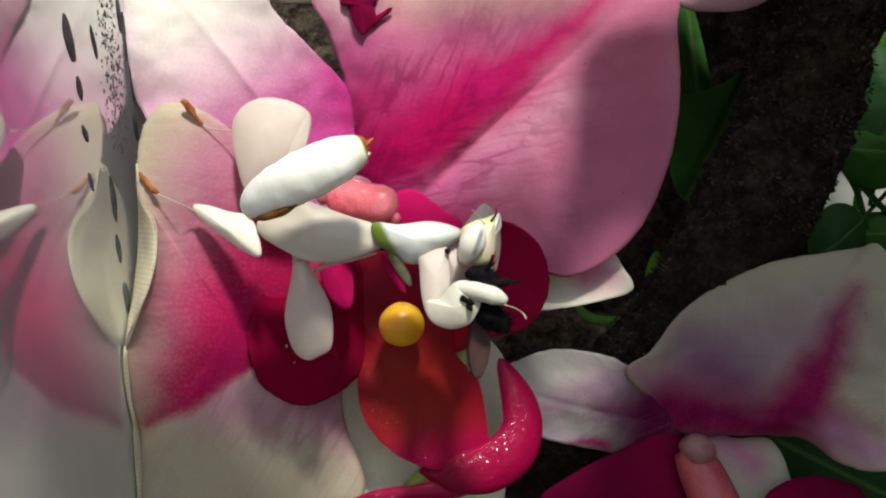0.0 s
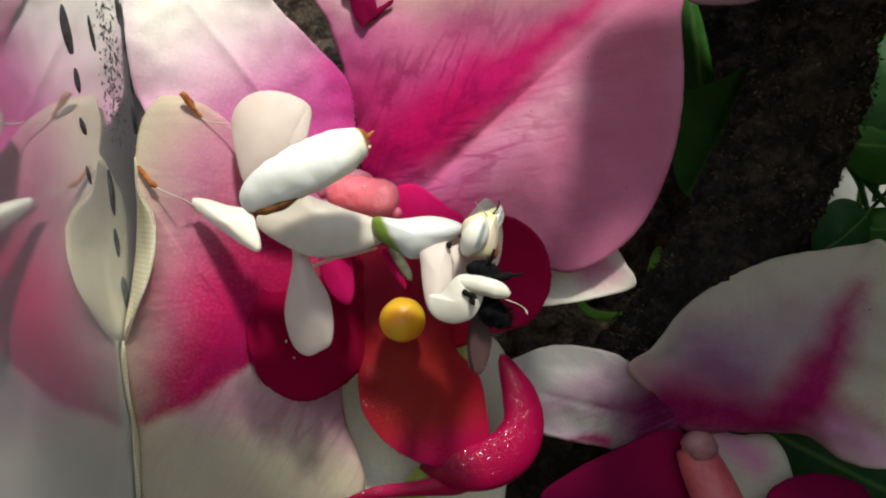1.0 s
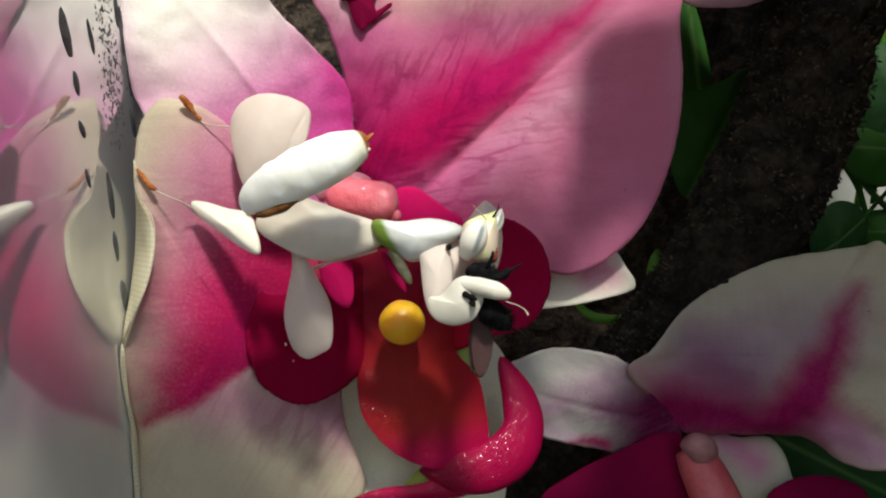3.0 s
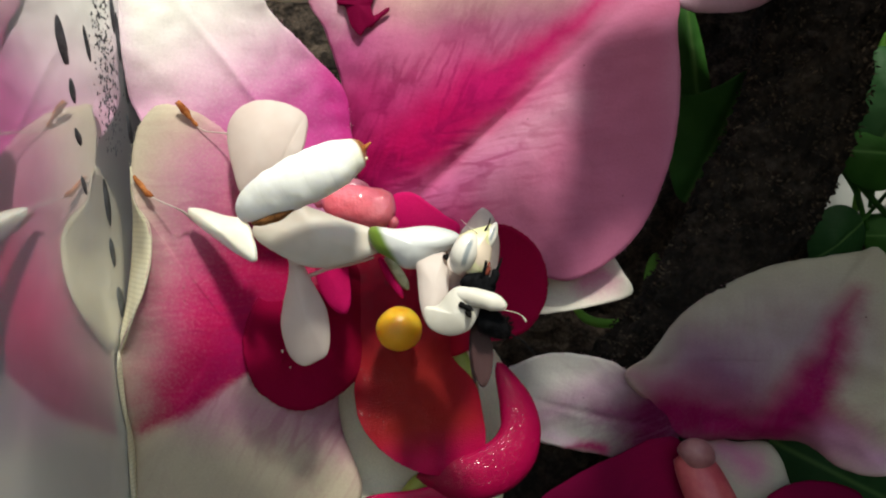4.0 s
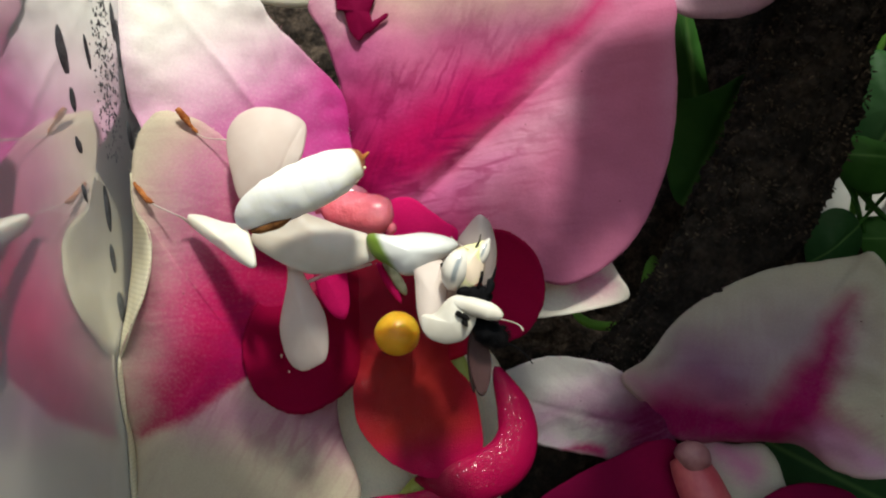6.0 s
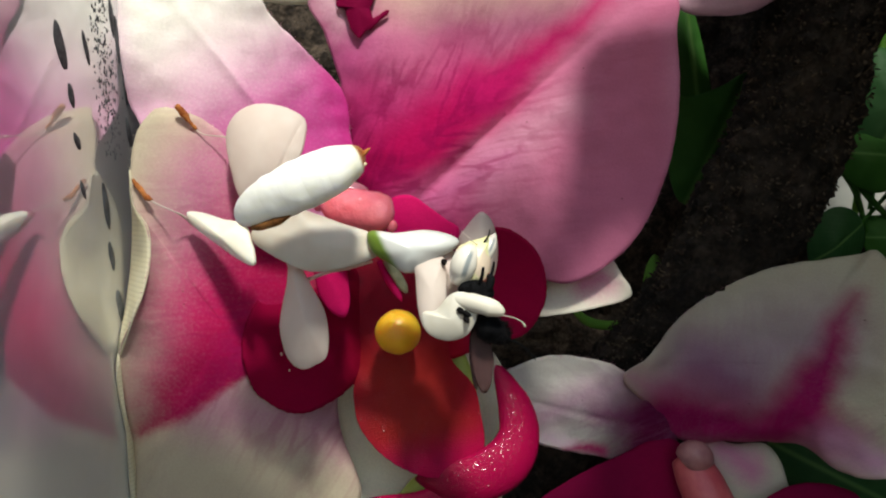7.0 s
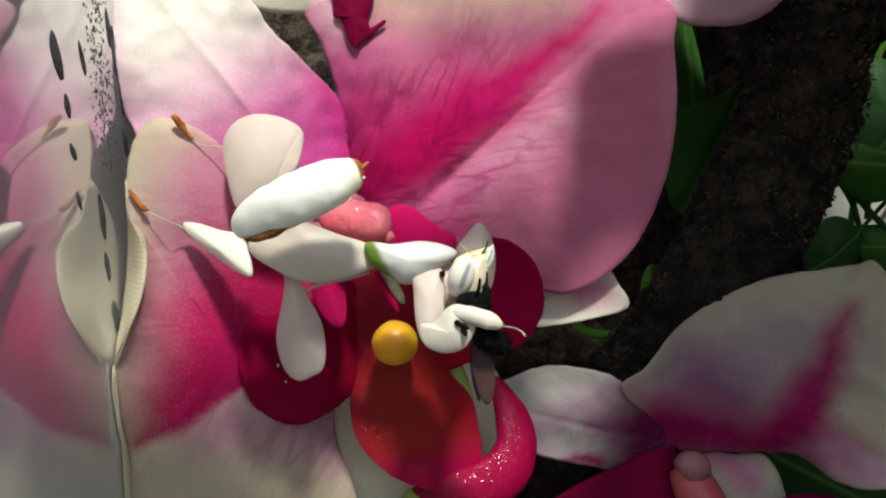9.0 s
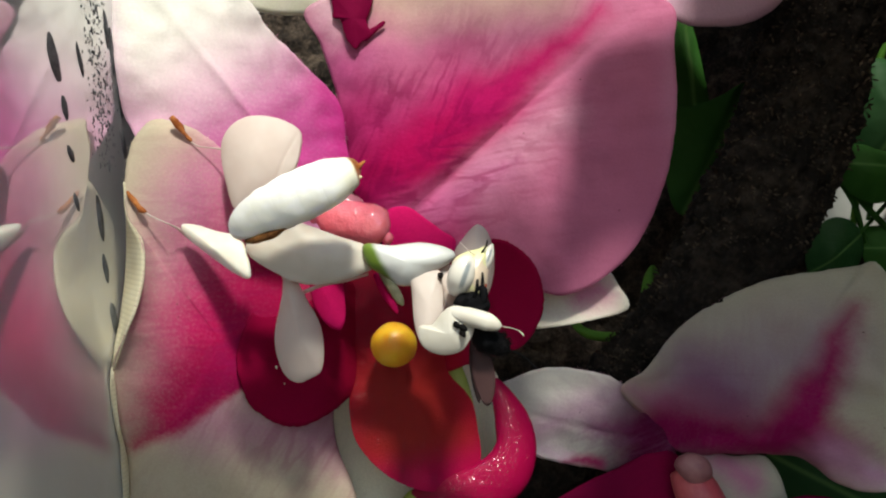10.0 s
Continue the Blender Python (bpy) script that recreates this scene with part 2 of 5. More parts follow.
UPPER_PRINT = [
    ((-63.9, 198.7), (-60.1, 176.6), 2.8, 3.8, 6.6, (0.72, 0.4, 0.6), 0),
    ((-15.9, 177.7), (-53.4, 164.5), 22.1, 13.3, 13.3, (0.66, 0.26, 0.48), 0),
    ((-15.9, 177.7), (-38.0, 162.3), 14.9, 11.0, 11.0, (0.54, 0.06, 0.28), 0),
    ((-15.9, 173.3), (-23.1, 185.4), 6.1, 1.5, 5.0, (0.45, 0.02, 0.19), 0),
]
silk_upper = printed_material("printed silk, upper petal", (0.88, 0.85, 0.77), UPPER_PRINT, None, ((-18.1, 168.9), (-50.1, 198.7)), 0.12, (0.45, 0.10, 0.30), 0.12)
LOWER_PRINT = [
    ((-34.2, 160.7), (-45.8, 127.9), 15.8, 7.9, 8.4, (0.56, 0.2, 0.33), 0),
    ((-18.5, 118.0), (-14.5, 106.0), 6.0, 4.0, 7.5, (0.50, 0.30, 0.32), 0),
    ((-40.5, 120.6), (-19.4, 116.3), 4.7, 6.3, 7.4, (0.54, 0.28, 0.36), 0),
    ((-27.9, 151.2), (-39.5, 137.4), 11.1, 11.6, 9.0, (0.50, 0.02, 0.12), 1),
    ((-30.0, 139.6), (-49.0, 123.7), 10.0, 5.3, 7.4, (0.45, 0.006, 0.08), 1),
    ((-35.2, 130.1), (-55.1, 115.8), 4.7, 1.1, 2.7, (0.40, 0.004, 0.08), 1),
]
silk_lower = printed_material("printed silk, lower petal", (0.58, 0.50, 0.37), LOWER_PRINT, ((-57.9, 111.6), (-34.7, 127.7), 3.6, 0.5), ((-23.6, 137.4), (-56.4, 116.3)), 0.30, (0.28, 0.01, 0.10), 0.22, frosty=0.32)
FAR_PRINT = [
    ((60.3, 122.3), (79.7, 131.9), 9.9, 7.4, 12.4, (0.4, 0.3, 0.35), 0),
    ((41.2, 122.1), (50.0, 118.5), 1.5, 3.8, 5.0, (0.54, 0.26, 0.36), 0),
    ((57.6, 123.6), (65.2, 119.8), 5.7, 5.1, 8.8, (0.27, 0.12, 0.22), 0),
    ((51.0, 110.8), (82.0, 108.9), 9.0, 5.8, 7.0, (0.28, 0.004, 0.09), 0),
    ((77.1, 112.6), (86.6, 141.2), 5.9, 0.4, 3.7, (0.31, 0.006, 0.1), 0),
    ((83.7, 108.0), (91.4, 104.7), 3.0, 3.0, 5.3, (0.54, 0.28, 0.42), 0),
]
# cream-grey ground, lowered further to stand in for shade on this petal
silk_far = printed_material("printed silk darkened for shade, far bloom", (0.52, 0.48, 0.36), FAR_PRINT, ((82.1, 106.3), (89.1, 143.1), 3.4, 1.6), ((75.1, 110.5), (92.5, 142.7)), 0.1, (0.3, 0.1, 0.2), 0.25, home=(53.6, 210, 105), frosty=0.06)
SIDE_PRINT_AND_LIGHT = [
    ((18.4, 112.4), (38.1, 119.0), 3.1, 2.5, 5.6, (0.58, 0.36, 0.48), 0),
    ((34.5, 113.2), (46.3, 112.2), 1.5, 3.8, 3.8, (0.3, 0.07, 0.2), 0),
    ((51.8, 122.1), (48.9, 103.3), 10.3, 11.0, 7.7, (0.13, 0.005, 0.05), 0),
    # pink lower edge, brightened in colour for the light it catches
    ((27.3, 105.3), (37.0, 104.4), 1.0, 1.5, 1.8, (0.6, 0.03, 0.2), 0),
    ((20.9, 108.0), (28.6, 106.5), 1.0, 1.0, 1.8, (0.74, 0.55, 0.66), 0),
]
# white ground greyed: part of the petal's shade is in its colour
silk_side = printed_material("printed silk greyed for shade, side petal", (0.66, 0.62, 0.58), SIDE_PRINT_AND_LIGHT, None, ((52.1, 113.8), (14.5, 117.6)), 0.2, (0.3, 0.1, 0.24), 0.25, home=(53.6, 210, 105), frosty=0.06)
SEPAL_PRINT = [
    ((30.2, 142.5), (33.5, 143.1), 3.3, 2.8, 3.1, (0.66, 0.24, 0.38), 0),
]
silk_sepal = printed_material("white silk sepal with a pink blush", (0.80, 0.75, 0.64), SEPAL_PRINT, None, ((20.7, 141.9), (38.4, 143.1)), 0.08, (0.6, 0.3, 0.4), 0.25)
silk_lilac = petal_material("lilac silk", (0.66, 0.42, 0.52), (0.60, 0.34, 0.48), (0.5, 0.2, 0.36), 0.0, 0.2, 0.01, 0.02, 0.1, 0.2, 0.15, 0.0, 0.3, 0.3, 1.0)
silk_white = petal_material("white silk sepal", (0.86, 0.82, 0.66), (0.84, 0.74, 0.66), (0.6, 0.3, 0.42), 0.0, 0.1, 0.01, 0.01, 0.1, 0.2, 0.1, 0.0, 0.3, 0.1, 0.5)
LOBE_PRINT = [
    ((-15.5, 124.0), (-12.5, 148.0), 3.0, 6.0, 5.0, (0.20, 0.002, 0.014), 0),
    ((3.0, 128.0), (-2.0, 140.0), 4.0, 4.0, 4.0, (0.27, 0.004, 0.014), 0),
]
silk_lobe = printed_material("crimson velvet running into red", (0.26, 0.001, 0.036), LOBE_PRINT, None, ((-15, 141), (-35, 129)), 0.1, (0.12, 0.001, 0.02), 0.15)
BACK_PRINT = [
    ((64.2, 104.4), (71.4, 99.2), 3.0, 3.0, 4.0, (0.62, 0.24, 0.38), 0),
]
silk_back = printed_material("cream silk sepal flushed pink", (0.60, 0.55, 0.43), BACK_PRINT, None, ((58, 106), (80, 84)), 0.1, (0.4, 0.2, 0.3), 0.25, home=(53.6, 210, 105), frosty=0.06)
# lower bloom's lobes: magenta with extra shade put into the colour
silk_shaded_magenta = petal_material("magenta velvet darkened for shade", (0.16, 0.001, 0.034), (0.13, 0.001, 0.03), (0.20, 0.002, 0.04), 0.2, 0.6, 0.01, 0.05, 0.1, 0.3, 0.15, 0.0, 0.12, 0.3, 1.0, 0.7)
silk_pink = petal_material("bright magenta silk", (0.60, 0.008, 0.13), (0.56, 0.008, 0.12), (0.48, 0.004, 0.10), 0.2, 0.6, 0.01, 0.05, 0.1, 0.3, 0.15, 0.0, 0.3, 0.3, 1.0)



def shade_blade_material(name, open_share):
    """White cloth for the added, unseen shade blades: part of the light passes straight through."""
    m = Mat(name, 0.8, 0.1)
    uv = m.coord("UV")
    m.color(m.mix(m.noise(uv, 6, 4), (0.80, 0.74, 0.68), (0.76, 0.66, 0.64)))
    m.bump(m.noise(uv, 80, 3), 0.3, 0.0002)
    m.thin((0.8, 0.74, 0.68), 0.5)
    gap = m.t.nodes.new("ShaderNodeBsdfTransparent")
    mx = m.t.nodes.new("ShaderNodeMixShader")
    mx.inputs[0].default_value = open_share
    m.t.links.new(m.out.inputs[0].links[0].from_socket, mx.inputs[1])
    m.t.links.new(gap.outputs[0], mx.inputs[2])
    m.t.links.new(mx.outputs[0], m.out.inputs[0])
    return m.m


torn_mat = printed_material("coarse magenta weave", (0.17, 0.001, 0.034), [((-19, 221), (-15, 194), 1.0, 1.0, 3.0, (0.12, 0.001, 0.022), 0)], None, ((-18, 221), (-17.5, 194)), 0.15, (0.10, 0.001, 0.02), 0.15)
# open shares set how much sun each unseen blade lets through
sheer_mat = shade_blade_material("sheer shade blade", 0.78)
half_mat = shade_blade_material("half open shade blade", 0.72)
dense_mat = shade_blade_material("dense shade blade", 0.26)
close_mat = shade_blade_material("close shade blade", 0.10)


def hem_material():
    m = Mat("cream ribbed petal hem", 0.6, 0.2)
    uv, p = m.coord("UV"), m.coord("Object")
    u, v, _ = m.xyz(uv)
    rib = m.math("SINE", m.math("MULTIPLY", u, 210))
    col = m.mix(m.noise(p, 300, 3), (0.84, 0.77, 0.54), (0.87, 0.82, 0.66))
    col = m.mix(m.step(rib, -1.0, 0.2, 0.22, 0.0), col, (0.5, 0.46, 0.30))
    m.color(col)
    nrm = m.bump(m.math("ADD", m.math("MULTIPLY", rib, 0.25), m.noise(p, 900, 3)), 0.2, 0.00016)
    m.thin(col, 0.4, nrm)
    return m.m


hem_mat = hem_material()


def lip_material(name, cool, warm_tone, grit, glitter=0.35):
    """Waxy moulded lip, warmer along its middle, with a glittering grain."""
    m = Mat(name, 0.6, 0.03)
    uv, p = m.coord("UV"), m.coord("Object")
    u, v, _ = m.xyz(uv)
    warm = m.step(m.math("ADD", m.math("ABSOLUTE", v), m.math("MULTIPLY", m.noise(uv, 5, 3), 0.15)), 0.15, 0.5, 1.0, 0.0)
    warm = m.math("MULTIPLY", warm, m.math("MULTIPLY", m.step(u, 0.12, 0.5), m.step(u, 0.78, 1.0, 1.0, 0.0)))
    col = m.mix(warm, cool, warm_tone)
    col = m.mix(m.step(u, 0.74, 0.96), col, (0.29, 0.001, 0.046))
    col = m.mix(m.step(u, 0.02, 0.42, 0.75, 0.0), col, (0.15, 0.001, 0.013))
    col = m.mix(m.math("MULTIPLY", m.noise(p, 400, 3), 0.35), col, (0.22, 0.003, 0.02))
    m.color(col)
    h = m.math("ADD", m.math("MULTIPLY", m.cells(p, 4600), 0.8), m.math("MULTIPLY", m.noise(p, 700, 3), 0.5))
    m.bump(h, grit, 0.00013)
    m.put(m.b.inputs["Roughness"], m.step(m.noise(p, 1500, 2), 0.35, 0.65, 0.42, 0.65))
    # tiny facets that glint one by one
    geo = m.t.nodes.new("ShaderNodeNewGeometry").outputs["Normal"]
    tilt = m.t.nodes.new("ShaderNodeVectorMath")
    tilt.operation = "MULTIPLY_ADD"
    facet = m.cells(p, 8200, "Color")
    m.put(tilt.inputs[0], facet)
    tilt.inputs[1].default_value = (1.0, 1.0, 1.0)
    tilt.inputs[2].default_value = (-0.5, -0.5, -0.5)
    add = m.t.nodes.new("ShaderNodeVectorMath")
    add.operation = "ADD"
    m.put(add.inputs[0], geo)
    m.put(add.inputs[1], tilt.outputs[0])
    unit = m.t.nodes.new("ShaderNodeVectorMath")
    unit.operation = "NORMALIZE"
    m.put(unit.inputs[0], add.outputs[0])
    m.put(m.b.inputs["Coat Normal"], unit.outputs[0])
    m.put(m.b.inputs["Coat Weight"], m.step(m.xyz(facet)[0], 0.35, 0.7, 0.02, glitter))
    m.b.inputs["Coat Roughness"].default_value = 0.17
    return m.m


lip_mat = lip_material("moulded red lip", (0.25, 0.002, 0.020), (0.25, 0.016, 0.011), 1.0, 0.3)
horn_mat = lip_material("glittering magenta lip", (0.27, 0.0006, 0.044), (0.27, 0.0006, 0.042), 1.0, 0.55)
column_mat = plain_material("glossy coral column darkened for shade", (0.82, 0.12, 0.17), (0.88, 0.24, 0.29), 0.07, 0.9, 62, 0.6, 0.0014, 0.0, 0.4)
cap_mat = plain_material("pale pink translucent cap", (0.74, 0.26, 0.36), (0.80, 0.36, 0.44), 0.2, 0.6, 250, 0.3, 0.0002, 0.4)
# cap and column of the lower bloom: shade is put into these darker tones
shaded_cap_mat = plain_material("pink cap darkened for shade", (0.24, 0.09, 0.10), (0.34, 0.16, 0.16), 0.4, 0.3, 250, 0.2, 0.0002)
shaded_column_mat = plain_material("coral column darkened for shade", (0.40, 0.06, 0.08), (0.50, 0.12, 0.12), 0.4, 0.4, 250, 0.2, 0.0002)
callus_mat = plain_material("yellow callus", (0.70, 0.37, 0.013), (0.80, 0.52, 0.05), 0.34, 0.4, 90, 0.2, 0.0002, 0.0, 0.9)
lobe_crumb_mat = plain_material("pale crumb", (0.55, 0.42, 0.36), (0.70, 0.62, 0.55), 0.7, 0.2, 900)
stem_mat = plain_material("green plastic stem", (0.30, 0.38, 0.06), (0.42, 0.48, 0.12), 0.5, 0.4, 150)


def bark_material(name, dark, light):
    m = Mat(name, 0.9, 0.2)
    p = m.coord("Object")
    f = m.step(m.math("ADD", m.math("MULTIPLY", m.noise(p, 160, 6, 0.65), 0.7), m.math("MULTIPLY", m.noise(p, 900, 3), 0.3)), 0.4, 0.72)
    m.color(m.mix(f, dark, light))
    m.bump(m.math("ADD", m.noise(p, 500, 6, 0.7), m.math("MULTIPLY", m.cells(p, 450), 0.8)), 0.9, 0.0012)
    return m.m


bark_mat = bark_material("dark cork bark", (0.008, 0.006, 0.005), (0.050, 0.037, 0.028))
chip_mat = bark_material("bark flake", (0.022, 0.016, 0.011), (0.15, 0.11, 0.076))
soil_mat = bark_material("brown peat", (0.014, 0.010, 0.008), (0.10, 0.072, 0.052))
wall_mat = plain_material("grey plaster", (0.50, 0.47, 0.48), (0.58, 0.55, 0.55), 0.8, 0.2, 30)


def leaf_material(name, a, b):
    m = Mat(name, 0.6, 0.2)
    uv = m.coord("UV")
    u, v, _ = m.xyz(uv)
    rib = m.step(m.math("ABSOLUTE", v), 0.0, 0.03, 1.0, 0.0)
    side = m.math("SINE", m.math("ADD", m.math("MULTIPLY", u, 55), m.math("MULTIPLY", m.math("ABSOLUTE", v), -60)))
    col = m.mix(m.noise(uv, 5, 4), a, b)
    col = m.mix(m.math("MULTIPLY", rib, 0.4), col, (0.16, 0.30, 0.08))
    m.color(col)
    nrm = m.bump(m.math("ADD", m.math("MULTIPLY", side, 0.3), m.noise(uv, 9, 3)), 0.2, 0.0002)
    m.thin(col, 0.3, nrm)
    return m.m


leaf_mat = leaf_material("green leaf", (0.02, 0.085, 0.012), (0.045, 0.14, 0.02))
leaf_dark_mat = leaf_material("dark green leaf", (0.012, 0.05, 0.014), (0.03, 0.09, 0.025))
leaf_lime_mat = leaf_material("lime green leaf", (0.10, 0.28, 0.03), (0.17, 0.38, 0.05))

skin_mat = plain_material("white chitin", (0.74, 0.69, 0.58), (0.79, 0.75, 0.68), 0.45, 0.4, 90, 0.15, 0.0001, 0.0, 0.4)
foreleg_mat = plain_material("creamy foreleg chitin", (0.62, 0.57, 0.47), (0.68, 0.64, 0.56), 0.5, 0.3, 120, 0.2, 0.0001, 0.15)
thorax_mat = plain_material("greyish white chitin", (0.54, 0.47, 0.39), (0.62, 0.56, 0.49), 0.45, 0.35, 90, 0.12, 0.0001, 0.0, 0.3)
lobe_mat = plain_material("pale pink chitin lobe", (0.68, 0.57, 0.51), (0.74, 0.65, 0.59), 0.5, 0.3, 90, 0.12, 0.0001, 0.35)
orange_mat = plain_material("orange brown chitin", (0.22, 0.055, 0.014), (0.50, 0.19, 0.06), 0.8, 0.1, 900)
fly_mat = plain_material("black bristly fly", (0.0015, 0.0015, 0.002), (0.007, 0.007, 0.008), 0.75, 0.06, 900, 0.7, 0.0002)
black_mat = plain_material("black spines", (0.003, 0.003, 0.003), (0.012, 0.009, 0.009), 0.8, 0.06, 900)


def abdomen_material():
    m = Mat("banded white abdomen", 0.36, 0.45)
    uv, p = m.coord("UV"), m.coord("Object")
    u, v, _ = m.xyz(uv)
    ring = m.step(m.math("ABSOLUTE", m.math("SUBTRACT", m.math("FRACT", m.math("MULTIPLY", u, 7.0)), 0.5)), 0.44, 0.5, 0.0, 0.08)
    col = m.mix(ring, (0.90, 0.89, 0.84), (0.74, 0.73, 0.62))
    tip = m.step(m.math("ADD", u, m.math("MULTIPLY", m.noise(p, 500, 3), 0.05)), 0.95, 0.99)
    col = m.mix(m.step(u, 0.72, 0.95, 0.0, 0.5), col, (0.70, 0.66, 0.44))
    col = m.mix(tip, col, (0.30, 0.12, 0.03))
    m.color(col)
    m.bump(m.math("ADD", m.math("MULTIPLY", ring, -1.5), m.math("ADD", m.noise(p, 500, 3), m.math("MULTIPLY", m.noise(p, 160, 2), 1.5))), 0.3, 0.0003)
    m.b.inputs["Subsurface Weight"].default_value = 0.5
    m.b.inputs["Subsurface Radius"].default_value = (0.001, 0.001, 0.0008)
    m.b.inputs["Subsurface Scale"].default_value = 2.5
    return m.m


def pronotum_material():
    m = Mat("white pronotum with green band", 0.34, 0.45)
    uv, p = m.coord("UV"), m.coord("Object")
    u, v, _ = m.xyz(uv)
    w = m.math("ADD", m.math("ADD", u, m.math("MULTIPLY", v, 0.55)), m.math("MULTIPLY", m.math("SUBTRACT", m.noise(p, 220, 3), 0.5), 0.06))
    col = m.mix(m.noise(p, 200, 3), (0.47, 0.48, 0.47), (0.66, 0.65, 0.62))
    col = m.mix(m.step(w, 0.14, 0.24, 1.0, 0.0), col, (0.13, 0.20, 0.025))
    m.color(col)
    m.bump(m.noise(p, 500, 3), 0.15, 0.0001)
    return m.m


def eye_material():
    m = Mat("pearly eye with grey streak", 0.22, 0.5)
    uv, p = m.coord("UV"), m.coord("Object")
    u, v, _ = m.xyz(uv)
    col = m.mix(m.noise(p, 700, 3), (0.58, 0.55, 0.49), (0.70, 0.65, 0.57))
    band = m.step(m.math("ABSOLUTE", m.math("SUBTRACT", v, -0.02)), 0.04, 0.15, 1.0, 0.0)
    band = m.math("MULTIPLY", band, m.math("MULTIPLY", m.step(u, 0.3, 0.45), m.step(u, 0.7, 0.85, 1.0, 0.0)))
    m.color(m.mix(m.math("MULTIPLY", band, 0.85), col, (0.16, 0.19, 0.21)))
    return m.m


def face_material():
    m = Mat("yellowish white face", 0.4, 0.4)
    p = m.coord("Object")
    f = m.step(m.noise(p, 260, 3), 0.42, 0.6)
    m.color(m.mix(f, (0.68, 0.55, 0.42), (0.68, 0.66, 0.34)))
    m.bump(m.noise(p, 700, 3), 0.2, 0.0001)
    return m.m


abdomen_mat, pronotum_mat, eye_mat, face_mat = abdomen_material(), pronotum_material(), eye_material(), face_material()


def wing_material():
    m = Mat("smoky fly wing", 0.4, 0.15)
    uv = m.coord("UV")
    u, v, _ = m.xyz(uv)
    vein = m.step(m.math("ABSOLUTE", m.math("SINE", m.math("ADD", m.math("MULTIPLY", v, 34), m.math("MULTIPLY", u, 3)))), 0.0, 0.2, 1.0, 0.0)
    m.color(m.mix(vein, (0.06, 0.030, 0.030), (0.022, 0.013, 0.013)))
    tr = m.t.nodes.new("ShaderNodeBsdfTransparent")
    mx = m.t.nodes.new("ShaderNodeMixShader")
    mx.inputs[0].default_value = 0.14
    m.t.links.new(m.b.outputs[0], mx.inputs[1])
    m.t.links.new(tr.outputs[0], mx.inputs[2])
    m.t.links.new(mx.outputs[0], m.out.inputs[0])
    return m.m


wing_mat = wing_material()


def pane_material():
    m = Mat("dusty acrylic pane", 0.04, 0.5)
    p = m.coord("Object")
    gloss = m.t.nodes.new("ShaderNodeBsdfGlossy")
    gloss.inputs["Roughness"].default_value = 0.035
    gloss.inputs["Color"].default_value = (0.95, 0.95, 0.95, 1)
    clear = m.t.nodes.new("ShaderNodeBsdfTransparent")
    clear.inputs[0].default_value = (0.75, 0.75, 0.76, 1)
    dust = m.t.nodes.new("ShaderNodeBsdfDiffuse")
    m.put(dust.inputs[0], (0.84, 0.81, 0.81))
    a = m.t.nodes.new("ShaderNodeMixShader")
    m.put(a.inputs[0], m.step(m.noise(p, 30, 4), 0.4, 0.75, 0.74, 0.92))
    m.t.links.new(clear.outputs[0], a.inputs[1])
    glow = m.t.nodes.new("ShaderNodeBsdfTranslucent")
    m.put(glow.inputs[0], (0.84, 0.81, 0.81))
    film = m.t.nodes.new("ShaderNodeMixShader")
    film.inputs[0].default_value = 0.4
    m.t.links.new(dust.outputs[0], film.inputs[1])
    m.t.links.new(glow.outputs[0], film.inputs[2])
    m.t.links.new(film.outputs[0], a.inputs[2])
    fres = m.t.nodes.new("ShaderNodeFresnel")
    fres.inputs[0].default_value = 1.9
    b = m.t.nodes.new("ShaderNodeMixShader")
    m.put(b.inputs[0], m.math("ADD", m.math("MULTIPLY", fres.outputs[0], 1.0), 0.36, clamp=True))
    m.t.links.new(a.outputs[0], b.inputs[1])
    m.t.links.new(gloss.outputs[0], b.inputs[2])
    m.t.links.new(b.outputs[0], m.out.inputs[0])
    return m.m


pane_mat = pane_material()
spot_mat = plain_material("dried dark spot", (0.05, 0.054, 0.06), (0.13, 0.137, 0.148), 0.7, 0.15, 600)

# ---- geometry helpers ----
ORIGIN = {}


def thing(name, at, label, category, group="", kind=""):
    ob = new(name)
    ob.empty_display_size = 0.002
    ob.location = Vector(at) * MM
    ORIGIN[ob] = Vector(at)
    return tagged(ob, label, category, group, kind)


def link(name, verts, faces, mat, parent=None, label="", at=None, uvs=None, smooth=True):
    """One mesh object from places in mm; its origin is at `at`, or at its parent's origin."""
    base = Vector(at) if at else (ORIGIN[parent] if parent else Vector((0, 0, 0)))
    me = bpy.data.meshes.new(name)
    me.from_pydata([tuple((Vector(v) - base) * MM) for v in verts], [], faces)
    if uvs is not None:
        lay = me.uv_layers.new(name="UVMap")
        for lp in me.loops:
            lay.data[lp.index].uv = uvs[lp.vertex_index]
    bm = bmesh.new()
    bm.from_mesh(me)
    bmesh.ops.recalc_face_normals(bm, faces=bm.faces)
    bm.to_mesh(me)
    bm.free()
    if smooth:
        me.polygons.foreach_set("use_smooth", [True] * len(me.polygons))
    me.materials.append(mat)
    ob = new(name, me)
    ORIGIN[ob] = base
    if parent:
        ob.parent = parent
        ob.location = (base - ORIGIN[parent]) * MM
    else:
        ob.location = base * MM
    return tagged(ob, label)


